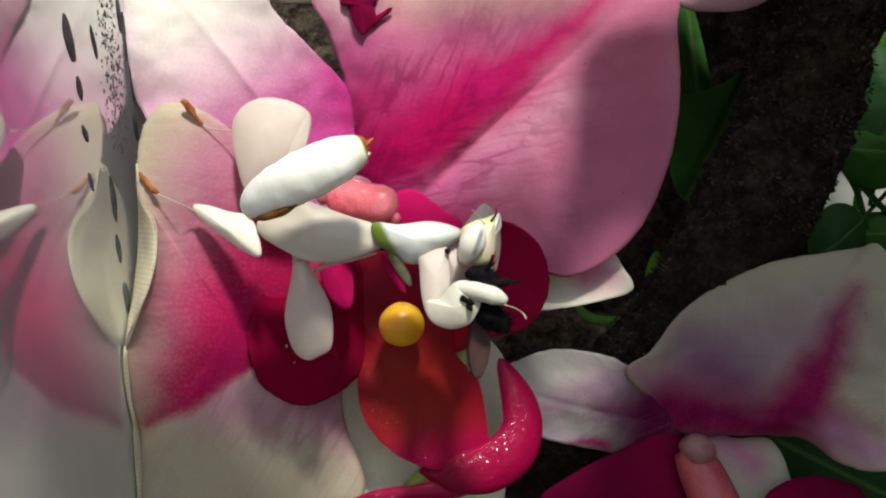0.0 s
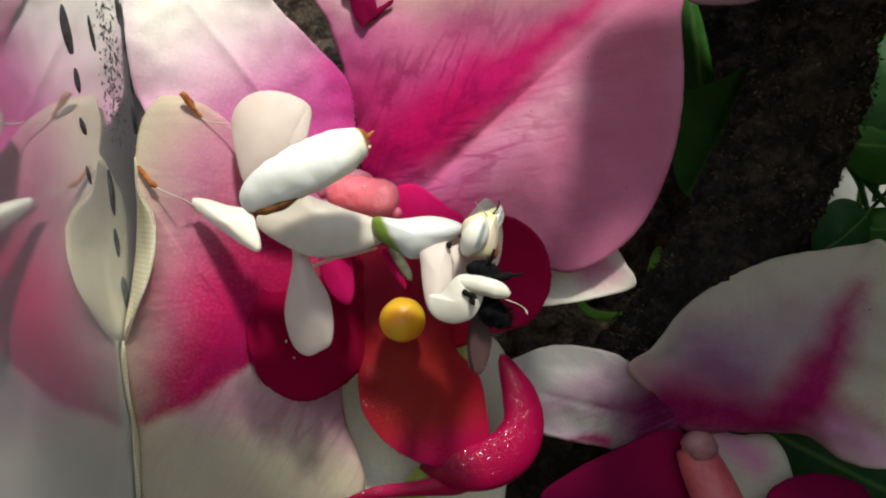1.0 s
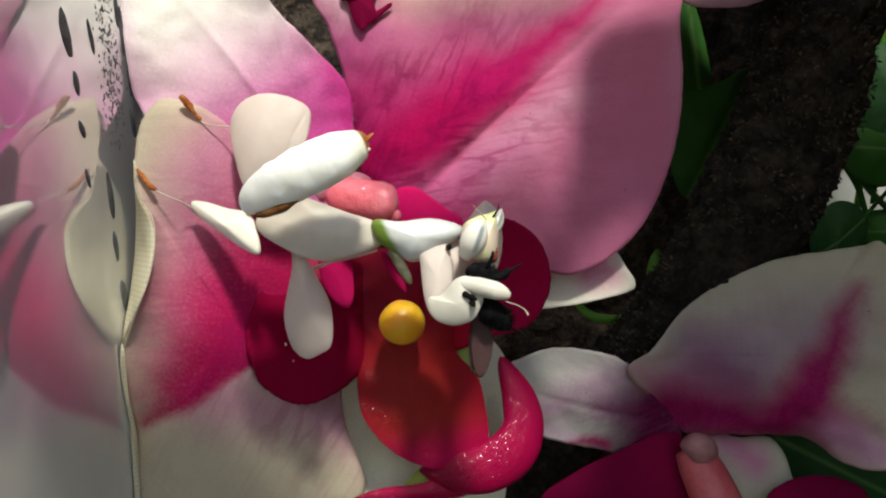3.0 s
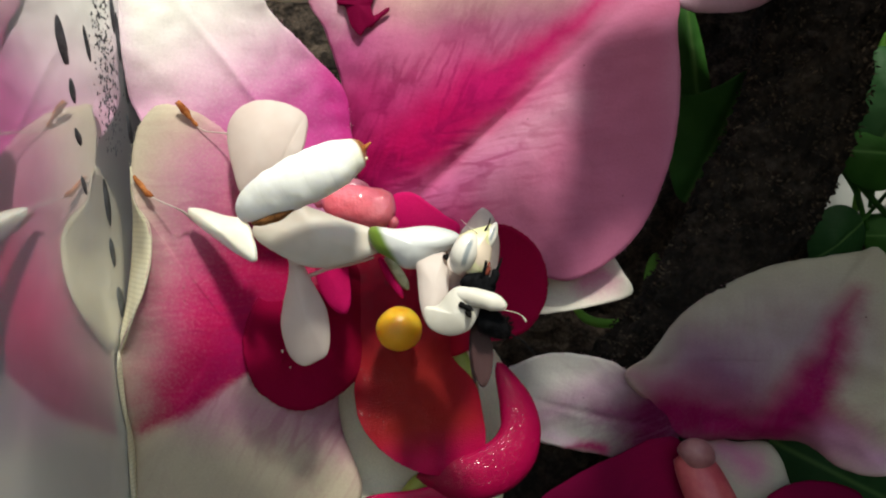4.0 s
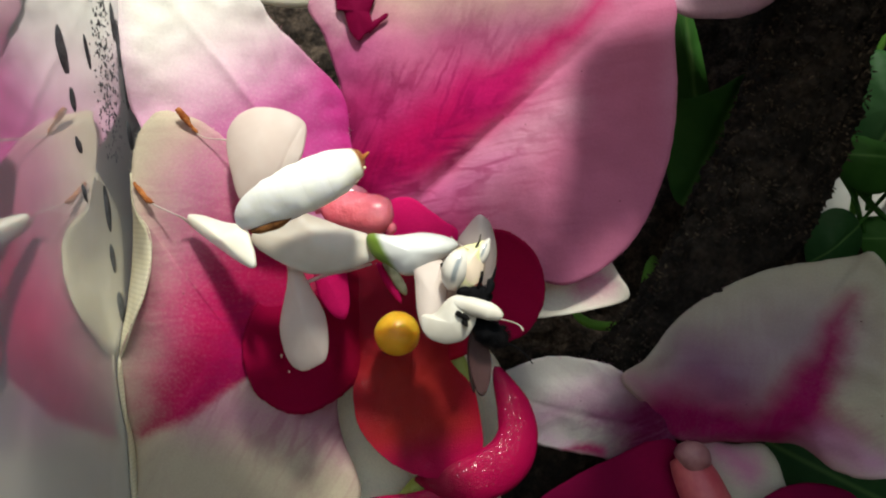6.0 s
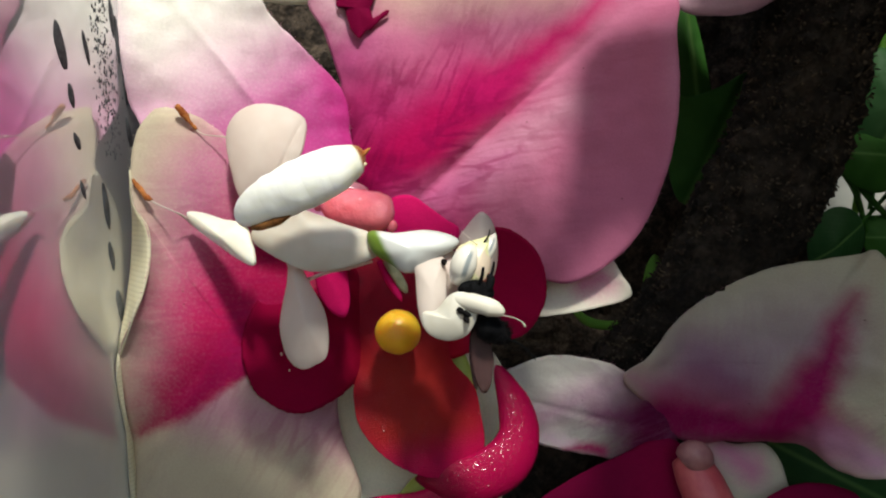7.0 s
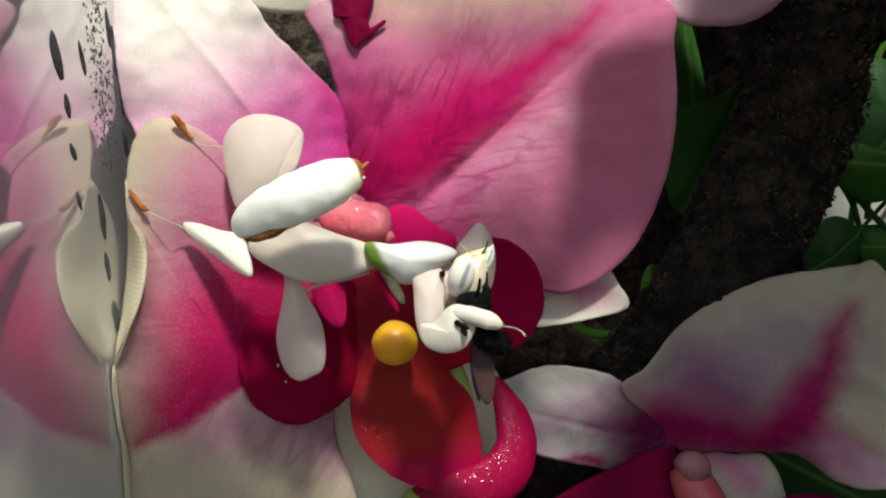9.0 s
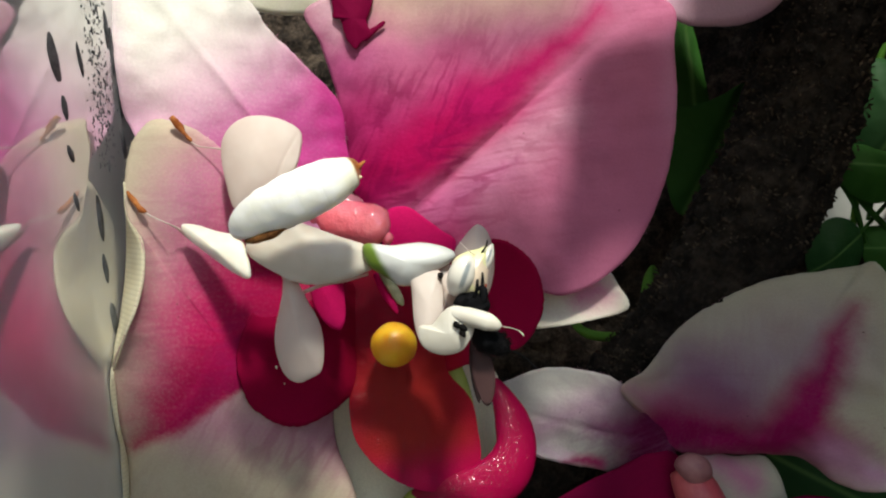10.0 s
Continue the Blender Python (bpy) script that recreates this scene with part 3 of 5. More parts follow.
def spline(points, count, closed=False):
    """Catmull-Rom through tuples of any length, evenly spaced along its first three numbers."""
    p = np.array(points, float)
    n = len(p)
    out = []
    segs = n if closed else n - 1
    for i in range(segs):
        if closed:
            a, b, c, d = p[(i - 1) % n], p[i], p[(i + 1) % n], p[(i + 2) % n]
        else:
            a, b, c, d = p[max(i - 1, 0)], p[i], p[i + 1], p[min(i + 2, n - 1)]
        for s in np.linspace(0, 1, 12, endpoint=False):
            out.append(0.5 * (2 * b + (c - a) * s + (2 * a - 5 * b + 4 * c - d) * s * s + (3 * b - a - 3 * c + d) * s ** 3))
    out.append(p[0] if closed else p[-1])
    out = np.array(out)
    run = np.concatenate([[0], np.cumsum(np.linalg.norm(np.diff(out[:, :3], axis=0), axis=1))])
    where = np.linspace(0, run[-1], count + 1)[:-1] if closed else np.linspace(0, run[-1], count)
    return np.stack([np.interp(where, run, out[:, k]) for k in range(out.shape[1])], axis=1)


def blade(name, outline, centre, mat, parent, base, tip, ease=1.6, thick=0.35, bulge=0.0, ripple=0.0, fray=0.0, rings=18, seg=110, label="", crease=0.0, at=None, seed=0, crease_at=-0.03, valley=0.0):
    """A petal, leaf or flat limb: a skin spanned from its centre to a smooth outline, with thickness and a swollen middle."""
    rim = spline(outline, seg, True)
    c = np.array(centre, float)
    nrm = sum(np.cross(rim[i] - c, rim[(i + 1) % seg] - c) for i in range(seg))
    nrm /= np.linalg.norm(nrm)
    if nrm[1] > 0:
        nrm = -nrm
    axis = np.array(tip, float) - np.array(base, float)
    span = np.linalg.norm(axis)
    across = np.cross(nrm, axis)
    across /= np.linalg.norm(across)
    if fray:
        rng = np.random.RandomState(seed + 7)
        for i in range(seg):
            d = rim[i] - c
            rim[i] = rim[i] + d / np.linalg.norm(d) * fray * rng.uniform(-1, 1)
    flat = rim - c
    depth = flat @ nrm
    plane = flat - np.outer(depth, nrm)
    reach = max(2, seg // 9)
    bell = np.exp(-0.5 * (np.arange(-2 * reach, 2 * reach + 1) / reach) ** 2)
    soft_depth = np.array([sum(w * depth[(i + j) % seg] for j, w in zip(range(-2 * reach, 2 * reach + 1), bell)) for i in range(seg)]) / bell.sum()
    front, back, uvs = [], [], []
    for k in range(rings + 1):
        r = math.sin(math.pi / 2 * k / rings) if bulge else k / rings
        for i in range(seg if k else 1):
            q = c + plane[i] * r + nrm * (soft_depth[i] * r ** ease + (depth[i] - soft_depth[i]) * r ** 4)
            uv = ((q - base) @ axis / span ** 2, (q - base) @ across / span)
            if ripple:
                w = noise.noise(Vector(q * 0.09) + Vector((seed * 3.1, 0, 0))) + 0.5 * noise.noise(Vector(q * 0.25) + Vector((0, seed, 0)))
                q = q + nrm * ripple * w * (0.3 + 0.7 * r)
            if crease:
                q = q - nrm * crease * math.exp(-((uv[1] - crease_at) / 0.016) ** 2) * min(1, max(0, 1.2 - uv[0]))
            if valley:
                q = q + nrm * valley * (1 - math.exp(-abs(uv[1] - crease_at) / 0.09)) * math.exp(-((uv[1] - crease_at) / 0.36) ** 2) * (1 - r ** 4) * min(1, max(0, 1.3 - uv[0]))
            lift = bulge * math.sqrt(max(0.0, 1 - r * r))
            front.append(q + nrm * (lift + thick / 2))
            back.append(q - nrm * (lift + thick / 2))
            uvs.append(uv)
    n = len(front)

    def idx(k, i):
        return 0 if k == 0 else 1 + (k - 1) * seg + i % seg
    faces = []
    for k in range(rings):
        for i in range(seg):
            if k == 0:
                faces.append((0, idx(1, i), idx(1, i + 1)))
                faces.append((n, n + idx(1, i + 1), n + idx(1, i)))
            else:
                q = (idx(k, i), idx(k + 1, i), idx(k + 1, i + 1), idx(k, i + 1))
                faces.append(q)
                faces.append(tuple(n + j for j in reversed(q)))
    for i in range(seg):
        a, b = idx(rings, i), idx(rings, i + 1)
        faces.append((a, n + a, n + b, b))
    return link(name, front + back, faces, mat, parent, label, at, uvs + uvs)


def limb(name, stations, mat, parent, label="", count=28, around=16, at=None, rough=0.0, side=(0, 1, 0), sharp=False):
    """A swept body: stations are x, y, z, half width across the view, half depth."""
    st = spline(stations, count)
    verts, uvs, faces = [], [], []
    pts = st[:, :3]
    for k in range(count):
        t = pts[min(k + 1, count - 1)] - pts[max(k - 1, 0)]
        t = t / np.linalg.norm(t)
        a = np.cross(t, side)
        a /= np.linalg.norm(a)
        b = np.cross(t, a)
        for i in range(around):
            w = 2 * math.pi * i / around
            q = pts[k] + a * math.cos(w) * max(st[k, 3], 0.02) + b * math.sin(w) * max(st[k, 4], 0.02)
            if rough:
                d = q - pts[k]
                q = q + d * rough * noise.fractal(Vector(q * 0.35), 0.9, 2.1, 5)
            verts.append(q)
            uvs.append((k / (count - 1), math.cos(w) * 0.5))
    for k in range(count - 1):
        for i in range(around):
            j = (i + 1) % around
            faces.append((k * around + i, k * around + j, (k + 1) * around + j, (k + 1) * around + i))
    faces.append(tuple(range(around)))
    faces.append(tuple((count - 1) * around + i for i in range(around)))
    return link(name, verts, faces, mat, parent, label, at, uvs)


def ball(name, at, radii, mat, parent, label="", rot=None, lump=0.0, seg=28, rings=18):
    verts, faces, uvs = [], [], []
    m = rot.to_3x3() if rot else Matrix.Identity(3)
    for k in range(rings + 1):
        f = math.pi * k / rings
        for i in range(seg):
            w = 2 * math.pi * i / seg
            d = Vector((math.sin(f) * math.cos(w), math.sin(f) * math.sin(w), math.cos(f)))
            if lump:
                d = d * (1 + lump * noise.noise(d * 1.7 + Vector(at)))
            verts.append(Vector(at) + m @ Vector((d.x * radii[0], d.y * radii[1], d.z * radii[2])))
            uvs.append((k / rings, i / seg))
    for k in range(rings):
        for i in range(seg):
            j = (i + 1) % seg
            if k == 0:
                faces.append((0, seg + i, seg + j))
            elif k == rings - 1:
                faces.append((k * seg + i, (k + 1) * seg, k * seg + j))
            else:
                faces.append((k * seg + i, (k + 1) * seg + i, (k + 1) * seg + j, k * seg + j))
    used = sorted({v for f in faces for v in f})
    new_i = {v: n for n, v in enumerate(used)}
    return link(name, [verts[v] for v in used], [tuple(new_i[v] for v in f) for f in faces], mat, parent, label, None, [uvs[v] for v in used])


def box(name, lo, hi, mat, label="", parent=None, edge=1.0):
    bm = bmesh.new()
    bmesh.ops.create_cube(bm, size=1)
    for v in bm.verts:
        v.co = Vector([(lo[i] + hi[i]) / 2 * MM + v.co[i] * (hi[i] - lo[i]) * MM for i in range(3)])
    bmesh.ops.bevel(bm, geom=bm.edges[:], offset=edge * MM, segments=2, affect="EDGES")
    me = bpy.data.meshes.new(name)
    bm.to_mesh(me)
    bm.free()
    me.materials.append(mat)
    ob = new(name, me)
    ORIGIN[ob] = Vector((0, 0, 0))
    if parent:
        ob.parent = parent
    return tagged(ob, label)


# ---- enclosure ----
def rough_sheet(name, corner, du, dv, nu, nv, normal, amp, mat, label):
    verts, faces = [], []
    corner, du, dv, normal = map(Vector, (corner, du, dv, normal))
    for i in range(nu + 1):
        for j in range(nv + 1):
            q = corner + du * (i / nu) + dv * (j / nv)
            verts.append(q + normal * amp * (noise.fractal(q * 0.05, 0.8, 2.1, 6) + 0.3 * noise.noise(q * 0.4)))
    for i in range(nu):
        for j in range(nv):
            a = i * (nv + 1) + j
            faces.append((a, a + nv + 1, a + nv + 2, a + 1))
    return tagged(link(name, verts, faces, mat), label, "", "", "structure")


rough_sheet("ground", (-60, -150, 0), (360, 0, 0), (0, 480, 0), 90, 110, (0, 0, 1), 4, soil_mat, "dark crumbly peat on the enclosure's floor")
rough_sheet("wall_back", (-60, 300, -4), (360, 0, 0), (0, 0, 330), 150, 140, (0, -1, 0), 8, soil_mat, "brown bark back wall of the enclosure")
PANE_X = -58.6
pane = tagged(box("window_1", (PANE_X - 2, -140, 0), (PANE_X, 299, 330), pane_mat, "dusty clear acrylic side pane", None, 0.3), "dusty clear acrylic side pane with dark dried spots", "pane", "", "structure")
pane.visible_shadow = False
tagged(box("table", (-520, -220, -22), (310, 620, -6), wall_mat, "", None), "wide plain grey table under the enclosure", "", "", "structure")
tagged(box("wall_right", (200, -60, -4), (206, 420, 400), soil_mat, "", None), "dark bark side wall of the enclosure", "", "", "structure")


# board out of view, added to shade the back wall
tagged(box("shade_board", (-2, 142, 336), (199, 300, 342), wall_mat, "", None), "unseen board added to keep the sun off the back wall", "", "", "structure")


def pane_spot(y, z, ry, rz, lean, seed):
    """A flat dried drop on the pane's inner face."""
    seg, verts, faces = 22, [], []
    for k, (r, h) in enumerate(((1.0, 0.02), (0.8, 0.16), (0.0, 0.22))):
        for i in range(seg if r else 1):
            w = 2 * math.pi * i / seg
            j = 1 + 0.18 * noise.noise(Vector((math.cos(w) * 1.5, math.sin(w) * 1.5, seed)))
            a, b = math.cos(w) * ry * r * j, math.sin(w) * rz * r * j
            verts.append((PANE_X + h, y + a + lean * b, z + b))
    for i in range(seg):
        j = (i + 1) % seg
        faces.append((i, j, seg + j, seg + i))
        faces.append((seg + i, seg + j, 2 * seg))
    return link("dark_spot", verts, faces, spot_mat, pane)


for n, (y, z, ry, rz, lean) in enumerate((
    (141.1, 181.2, 2.10, 3.29, -0.53),
    (145.2, 174.3, 1.20, 1.87, -0.42),
    (147.6, 167.3, 1.24, 1.27, -0.75),
    (149.9, 159.8, 0.85, 1.47, -0.67),
    (151.1, 183.0, 0.87, 2.78, -0.61),
    (160.3, 157.5, 1.47, 3.93, -0.37),
    (163.0, 148.8, 1.26, 2.50, -0.46),
    (167.3, 139.8, 1.60, 3.28, -0.48),
    (171.8, 171.7, 1.40, 2.63, -0.49),
    (170.0, 179.3, 1.10, 3.13, -0.40),
    (165.5, 187.7, 1.04, 4.06, -0.29),
    (162.7, 191.0, 1.00, 3.49, -0.33),
)):
    pane_spot(y, z, ry, rz, lean, n)


def pane_flecks():
    """Fine dark specks in a band down the pane."""
    rng = np.random.RandomState(11)
    verts, faces = [], []
    for _ in range(330):
        s = rng.uniform(0, 1)
        y = 155.6 + (8.0) * s + rng.normal() * 2.6
        z = 196.1 + (-28.9) * s + rng.normal() * 1.0
        size = rng.uniform(0.12, 0.34)
        i, seg = len(verts), 7
        lean = rng.uniform(0.5, 2.2)
        for k in range(seg):
            w = 2 * math.pi * k / seg
            verts.append((PANE_X + 0.05, y + math.cos(w) * size * rng.uniform(0.7, 1.1), z + math.sin(w) * size * lean * rng.uniform(0.7, 1.1)))
        verts.append((PANE_X + 0.15, y, z))
        faces += [(i + k, i + (k + 1) % seg, i + seg) for k in range(seg)]
    link("dark_specks", verts, faces, spot_mat, pane, "fine dark specks")["kind"] = "stuff"


pane_flecks()


# ---- the main bloom ----
bloom = thing("orchid_bloom", (-11, 190, 152.4), "pink and white silk orchid with a waxy red lip", "orchid", "orchid blooms")
blade("petal", [(-27.1, 193.5, 203.5), (-25.0, 194.5, 195.5), (-21.8, 196.5, 185.1), (-19.8, 198.5, 173.3), (-17.7, 200, 162.4), (-10.2, 197, 155.6), (1.9, 193, 152.5), (13.6, 191, 148.9), (20.5, 190, 144.1), (26.1, 188, 143.2), (34, 187, 147.2), (40.6, 186, 154.7), (45.8, 186, 167.2), (47.8, 186, 180.9), (47.5, 187, 193.7), (47.1, 189, 202.9), (31.5, 193, 209.3), (-4.1, 196, 210.2)],
      (13.5, 189, 177.9), silk_big, bloom, (-11.4, 197, 161), (40.3, 190, 208.4), 1.3, 0.35, 0, 0.7, 0.08, 44, 190, "broad pink petal with magenta midrib", 0.5, None, 1, -0.07, 2.6)
blade("petal", [(-58.4, 166.5, 201.2), (-58.5, 165.8, 190.8), (-58.3, 167.2, 182.9), (-56.7, 170, 174.6), (-47.9, 172, 161.7), (-34.7, 186, 154.7), (-21.7, 192, 157.2), (-19.3, 194, 166.8), (-19.3, 194, 173.9), (-21.3, 193, 183.3), (-27, 188, 189.3), (-33.9, 182, 195.9), (-37.2, 179, 200.6), (-48.2, 173, 206.4)],
      (-39.7, 178, 181.8), silk_upper, bloom, (-19.6, 195, 159.7), (-51.1, 172, 202.9), 1.3, 0.35, 0, 1.0, 0.1, 36, 160, "white upper petal flushed lilac", -0.45, None, 2, 0.072, -1.2)
blade("petal", [(-50.9, 170, 176.2), (-53.5, 167, 174.2), (-55.1, 165, 170.3), (-55.4, 163, 163.1), (-54.5, 162, 158.1), (-51.6, 160, 154), (-51, 160, 149.1), (-52, 160, 143.2), (-54.5, 161, 137.3), (-58, 165, 130.9), (-57.9, 168, 121.2), (-57.8, 172.5, 112), (-57.7, 173, 101.3), (-48.5, 174, 94.6), (-25.3, 184, 91.4), (-16.8, 190, 98.8), (-21.2, 188, 115.5), (-20, 187, 136.3), (-20.5, 182, 150.1), (-31.7, 170, 161.6), (-41.8, 168.5, 172.4)],
      (-39.3, 167, 135.8), silk_lower, bloom, (-20.8, 184, 143.3), (-55.6, 165, 112.1), 1.5, 0.35, 0, 0.6, 0.1, 26, 190, "pink lower petal with a pale curled edge", 0.0, None, 3)
blade("petal_hem", [(-55.4, 163, 164.1), (-54.5, 162, 158.1), (-51.4, 160, 154), (-50.8, 159.8, 149.1), (-51.8, 160, 143.2), (-54.4, 161, 137.3), (-58, 165, 130.7), (-58.6, 167, 133.7), (-58.3, 169, 138.7), (-58.1, 170.5, 143.8), (-57.7, 171, 150.1), (-57.2, 170, 156.4), (-56.6, 167, 160.3)],
      (-54.5, 165, 148.6), hem_mat, bloom, (-57.4, 163, 132.1), (-55.1, 163, 162.1), 1.0, 0.3, 0, 0.15, 0.05, 8, 80, "cream ribbed turned edge", 0, None, 4)
blade("petal_hem", [(-58, 165, 131.4), (-57.8, 167.5, 121.3), (-57.6, 172, 112.1), (-57.5, 172.5, 101.4), (-58.3, 172.5, 101.4), (-58.3, 171.5, 112.2), (-58.4, 167, 121.4), (-58.3, 164.5, 127.9)], (-57.7, 168, 117.1), hem_mat, bloom, (-57.6, 172, 101.6), (-58, 165, 131.4), 1.0, 0.3, 0, 0.1, 0.05, 6, 60, "cream ribbed turned edge", 0, None, 19)
blade("sepal", [(14, 197, 150.1), (30.3, 193, 150.1), (34.5, 191, 148.7), (36.9, 190.5, 145.2), (39, 190.5, 140.3), (30, 191, 137.5), (20.8, 193, 135.9), (14, 197, 135.6), (9.3, 199, 142.8)],
      (25.7, 194, 143), silk_sepal, bloom, (9.3, 199, 142.8), (38.6, 190, 143.1), 1.5, 0.35, 0, 0.3, 0.08, 12, 80, "white sepal tip behind the petal", 0, None, 5)
blade("sepal", [(-22.2, 197, 130.8), (-22.1, 196, 114), (-17, 192, 95.9), (-9.8, 190, 84.8), (9, 192, 88.9), (13.9, 196, 106.8), (14.7, 198, 119.8), (8.1, 200, 130.5), (-7.9, 200, 135.4)],
      (-5.3, 195, 109.4), silk_white, bloom, (-5.4, 200, 135.4), (-2.8, 190, 84.8), 1.5, 0.35, 0, 0.5, 0.08, 14, 80, "white lower sepal behind the lip", 0, None, 6)
# side lobes of the lip
blade("lip_lobe", [(-36.5, 168, 133.6), (-36.0, 168.5, 127.9), (-34.0, 171, 122.8), (-28.4, 175, 118.8), (-22.4, 179, 119.9), (-16.1, 183, 125.4), (-14.0, 184.5, 136.5), (-16.4, 186, 146.7), (-22.0, 185, 149.0), (-30.6, 176, 145.8), (-34.7, 169.5, 139.7)],
      (-26.0, 174, 132.0), silk_lobe, bloom, (-15.3, 186, 141.0), (-35.4, 168, 128.5), 1.6, 0.4, 0, 0.4, 0.12, 14, 150, "dark magenta rounded side lobe", 0, None, 7)
blade("lip_lobe", [(0.7, 186, 150.1), (8.6, 184, 154.1), (14.1, 183, 153.7), (19.2, 183, 149), (20.8, 183, 142.3), (19.2, 183, 136.6), (15.4, 184, 132.5), (8.6, 185, 130.6), (1.8, 185, 128), (-5, 186, 129.6), (-7.3, 187, 138.6)],
      (8.7, 187, 142.1), silk_lobe, bloom, (-5, 187, 138.6), (20.3, 183, 143.4), 1.6, 0.4, 0, 0.4, 0.12, 14, 150, "dark magenta rounded side lobe", 0, None, 8)
blade("lip_flap", [(-10.8, 188, 159.8), (-6.7, 188, 161), (-2.8, 187, 158.6), (0.7, 186, 156), (3.4, 185, 153.9), (1.2, 184, 150.1), (-7.2, 184, 150.1), (-11.2, 185, 153)],
      (-5, 186, 154.7), silk_pink, bloom, (-11.7, 184, 154.6), (2.9, 184, 152.4), 1.4, 0.4, 0, 0.2, 0.05, 8, 60, "bright magenta fold at the throat", 0, None, 9)
blade("lip_flap", [(-23.6, 172, 148), (-19, 173, 149), (-17.3, 172, 141.7), (-18, 171, 137.5), (-20.9, 171, 138.6), (-23.4, 172, 142.7)],
      (-20.3, 170.5, 143.3), silk_pink, bloom, (-20.6, 173, 149), (-19.3, 171, 137.5), 1.4, 0.4, 0, 0.2, 0.05, 8, 50, "bright magenta tongue", 0, None, 10)
limb("lip_flap", [(-12.1, 176, 147.7, 0.5, 0.4), (-10.1, 175, 144.2, 0.9, 0.5), (-8.3, 174, 141.4, 0.6, 0.4), (-7.7, 174, 140.2, 0.15, 0.15)], silk_pink, bloom, "slender pink spur", 14, 10)
limb("lip_spur", [(-10.7, 175, 148, 0.8, 0.6), (-8.8, 174, 145.3, 1.0, 0.6), (-7.3, 174, 142.8, 0.8, 0.5), (-6.7, 174, 141.8, 0.2, 0.2)], plain_material("grey green spur", (0.14, 0.16, 0.08), (0.34, 0.34, 0.24), 0.5), bloom, "grey green spur", 14, 10)
blade("lip", [(-20.9, 185, 146.7), (-20.8, 184, 138.8), (-18.7, 184, 132.1), (-17.3, 183, 126.5), (-17.6, 182, 121.1), (-16, 181, 114.6), (-10.4, 180, 108.7), (-2.7, 180, 105.4), (6.2, 181, 105.7), (8.3, 182, 111), (7.6, 183, 117.6), (6.1, 184, 123), (1.8, 185, 128), (0.7, 185, 134.2), (-3.9, 186, 141), (-5.6, 187, 146.1), (-13.1, 187, 148.4)],
      (-6.5, 180, 123.6), lip_mat, bloom, (-10.8, 188, 145.5), (-2.7, 180, 104.8), 1.4, 0.6, 0.3, 0.5, 0.04, 22, 130, "orange red waxy lip", 0, None, 11)
limb("lip_horn", [(-5.2, 183, 104.5, 0.5, 0.5), (-1.6, 182, 104.1, 2.4, 1.6), (2.3, 181, 104.4, 4.2, 2.2), (8.4, 181, 105.5, 5.0, 2.6), (13.1, 181, 108.8, 4.9, 2.8), (15.2, 182, 113.5, 4.1, 2.6), (14.6, 184, 118.3, 3.5, 2.3), (13.1, 185, 122, 2.5, 1.9), (11.9, 186, 124.6, 1.6, 1.3), (11.1, 186, 126.3, 0.7, 0.6), (10.8, 186, 126.6, 0.1, 0.1)],
     horn_mat, bloom, "glossy magenta curled horn of the lip", 60, 26)
limb("lip_horn", [(-20.8, 184, 97.1, 0.4, 0.4), (-13.9, 183, 99.3, 1.3, 0.8), (-4.9, 182, 100.5, 1.6, 1.2), (1.8, 182, 101.7, 2.6, 1.5), (5.1, 182, 103, 2.2, 1.5)], horn_mat, bloom, "magenta curled horn of the lip", 26, 16)
limb("stem", [(-0.7, 186, 104.7, 1.6, 1.5), (-3.9, 187, 101.7, 2.8, 2.4), (-7.5, 190, 96.5, 2.6, 2.4), (-8.3, 195, 85.5, 2.4, 2.4), (-3, 205, 60.8, 2.2, 2.2), (16, 225, 3.8, 2.2, 2.2), (24.4, 240, -72.2, 2.2, 2.2)], stem_mat, bloom, "green plastic stem", 40, 14)
limb("stem", [(1.9, 191, 131.4, 1.2, 1.0), (3.3, 191, 126.7, 2.0, 1.2), (4.9, 191, 120.8, 2.2, 1.2), (6.0, 192, 115.0, 1.4, 1.0)], stem_mat, bloom, "pale olive stem behind the lip", 20, 12)
limb("column", [(-20.9, 168, 157.9, 0.8, 0.8), (-20.2, 167, 157.9, 2.6, 2.4), (-18.6, 166.5, 157.7, 3.6, 3.0), (-15.7, 166, 157.2, 3.9, 3.2), (-12.2, 165.5, 156.7, 3.8, 3.2), (-10, 165.5, 156.1, 3.1, 2.8), (-8.8, 165.6, 155.8, 1.0, 1.0)], column_mat, bloom, "glossy coral pink column", 30, 24, None, 0.05)
limb("column_cap", [(-23.9, 171, 157.7, 0.8, 0.8), (-21.4, 171, 159.3, 2.4, 2.0), (-17.7, 171, 160.3, 2.4, 2.0), (-15.1, 171, 160.2, 1.8, 1.6), (-13.8, 171, 159.5, 0.6, 0.6)], cap_mat, bloom, "coral pink cap of the column", 22, 18, None, 0.05)
ball("column_foot", (-9.1, 165, 154.3), (1.0, 1.0, 1.2), column_mat, bloom, "", None, 0.2, 16, 10)
for at, size in (((-29.5, 168.6, 130.8), 0.3), ((-28.1, 168.9, 127.8), 0.18)):
    ball("crumb", at, (size * 0.7, size * 0.6, size), lobe_crumb_mat, bloom, "pale crumb stuck to the lip", None, 0.5, 12, 8)
ball("callus", (-8.4, 174, 134.4), (4.35, 4.2, 4.25), callus_mat, bloom, "round yellow callus", None, 0.03, 36, 24)



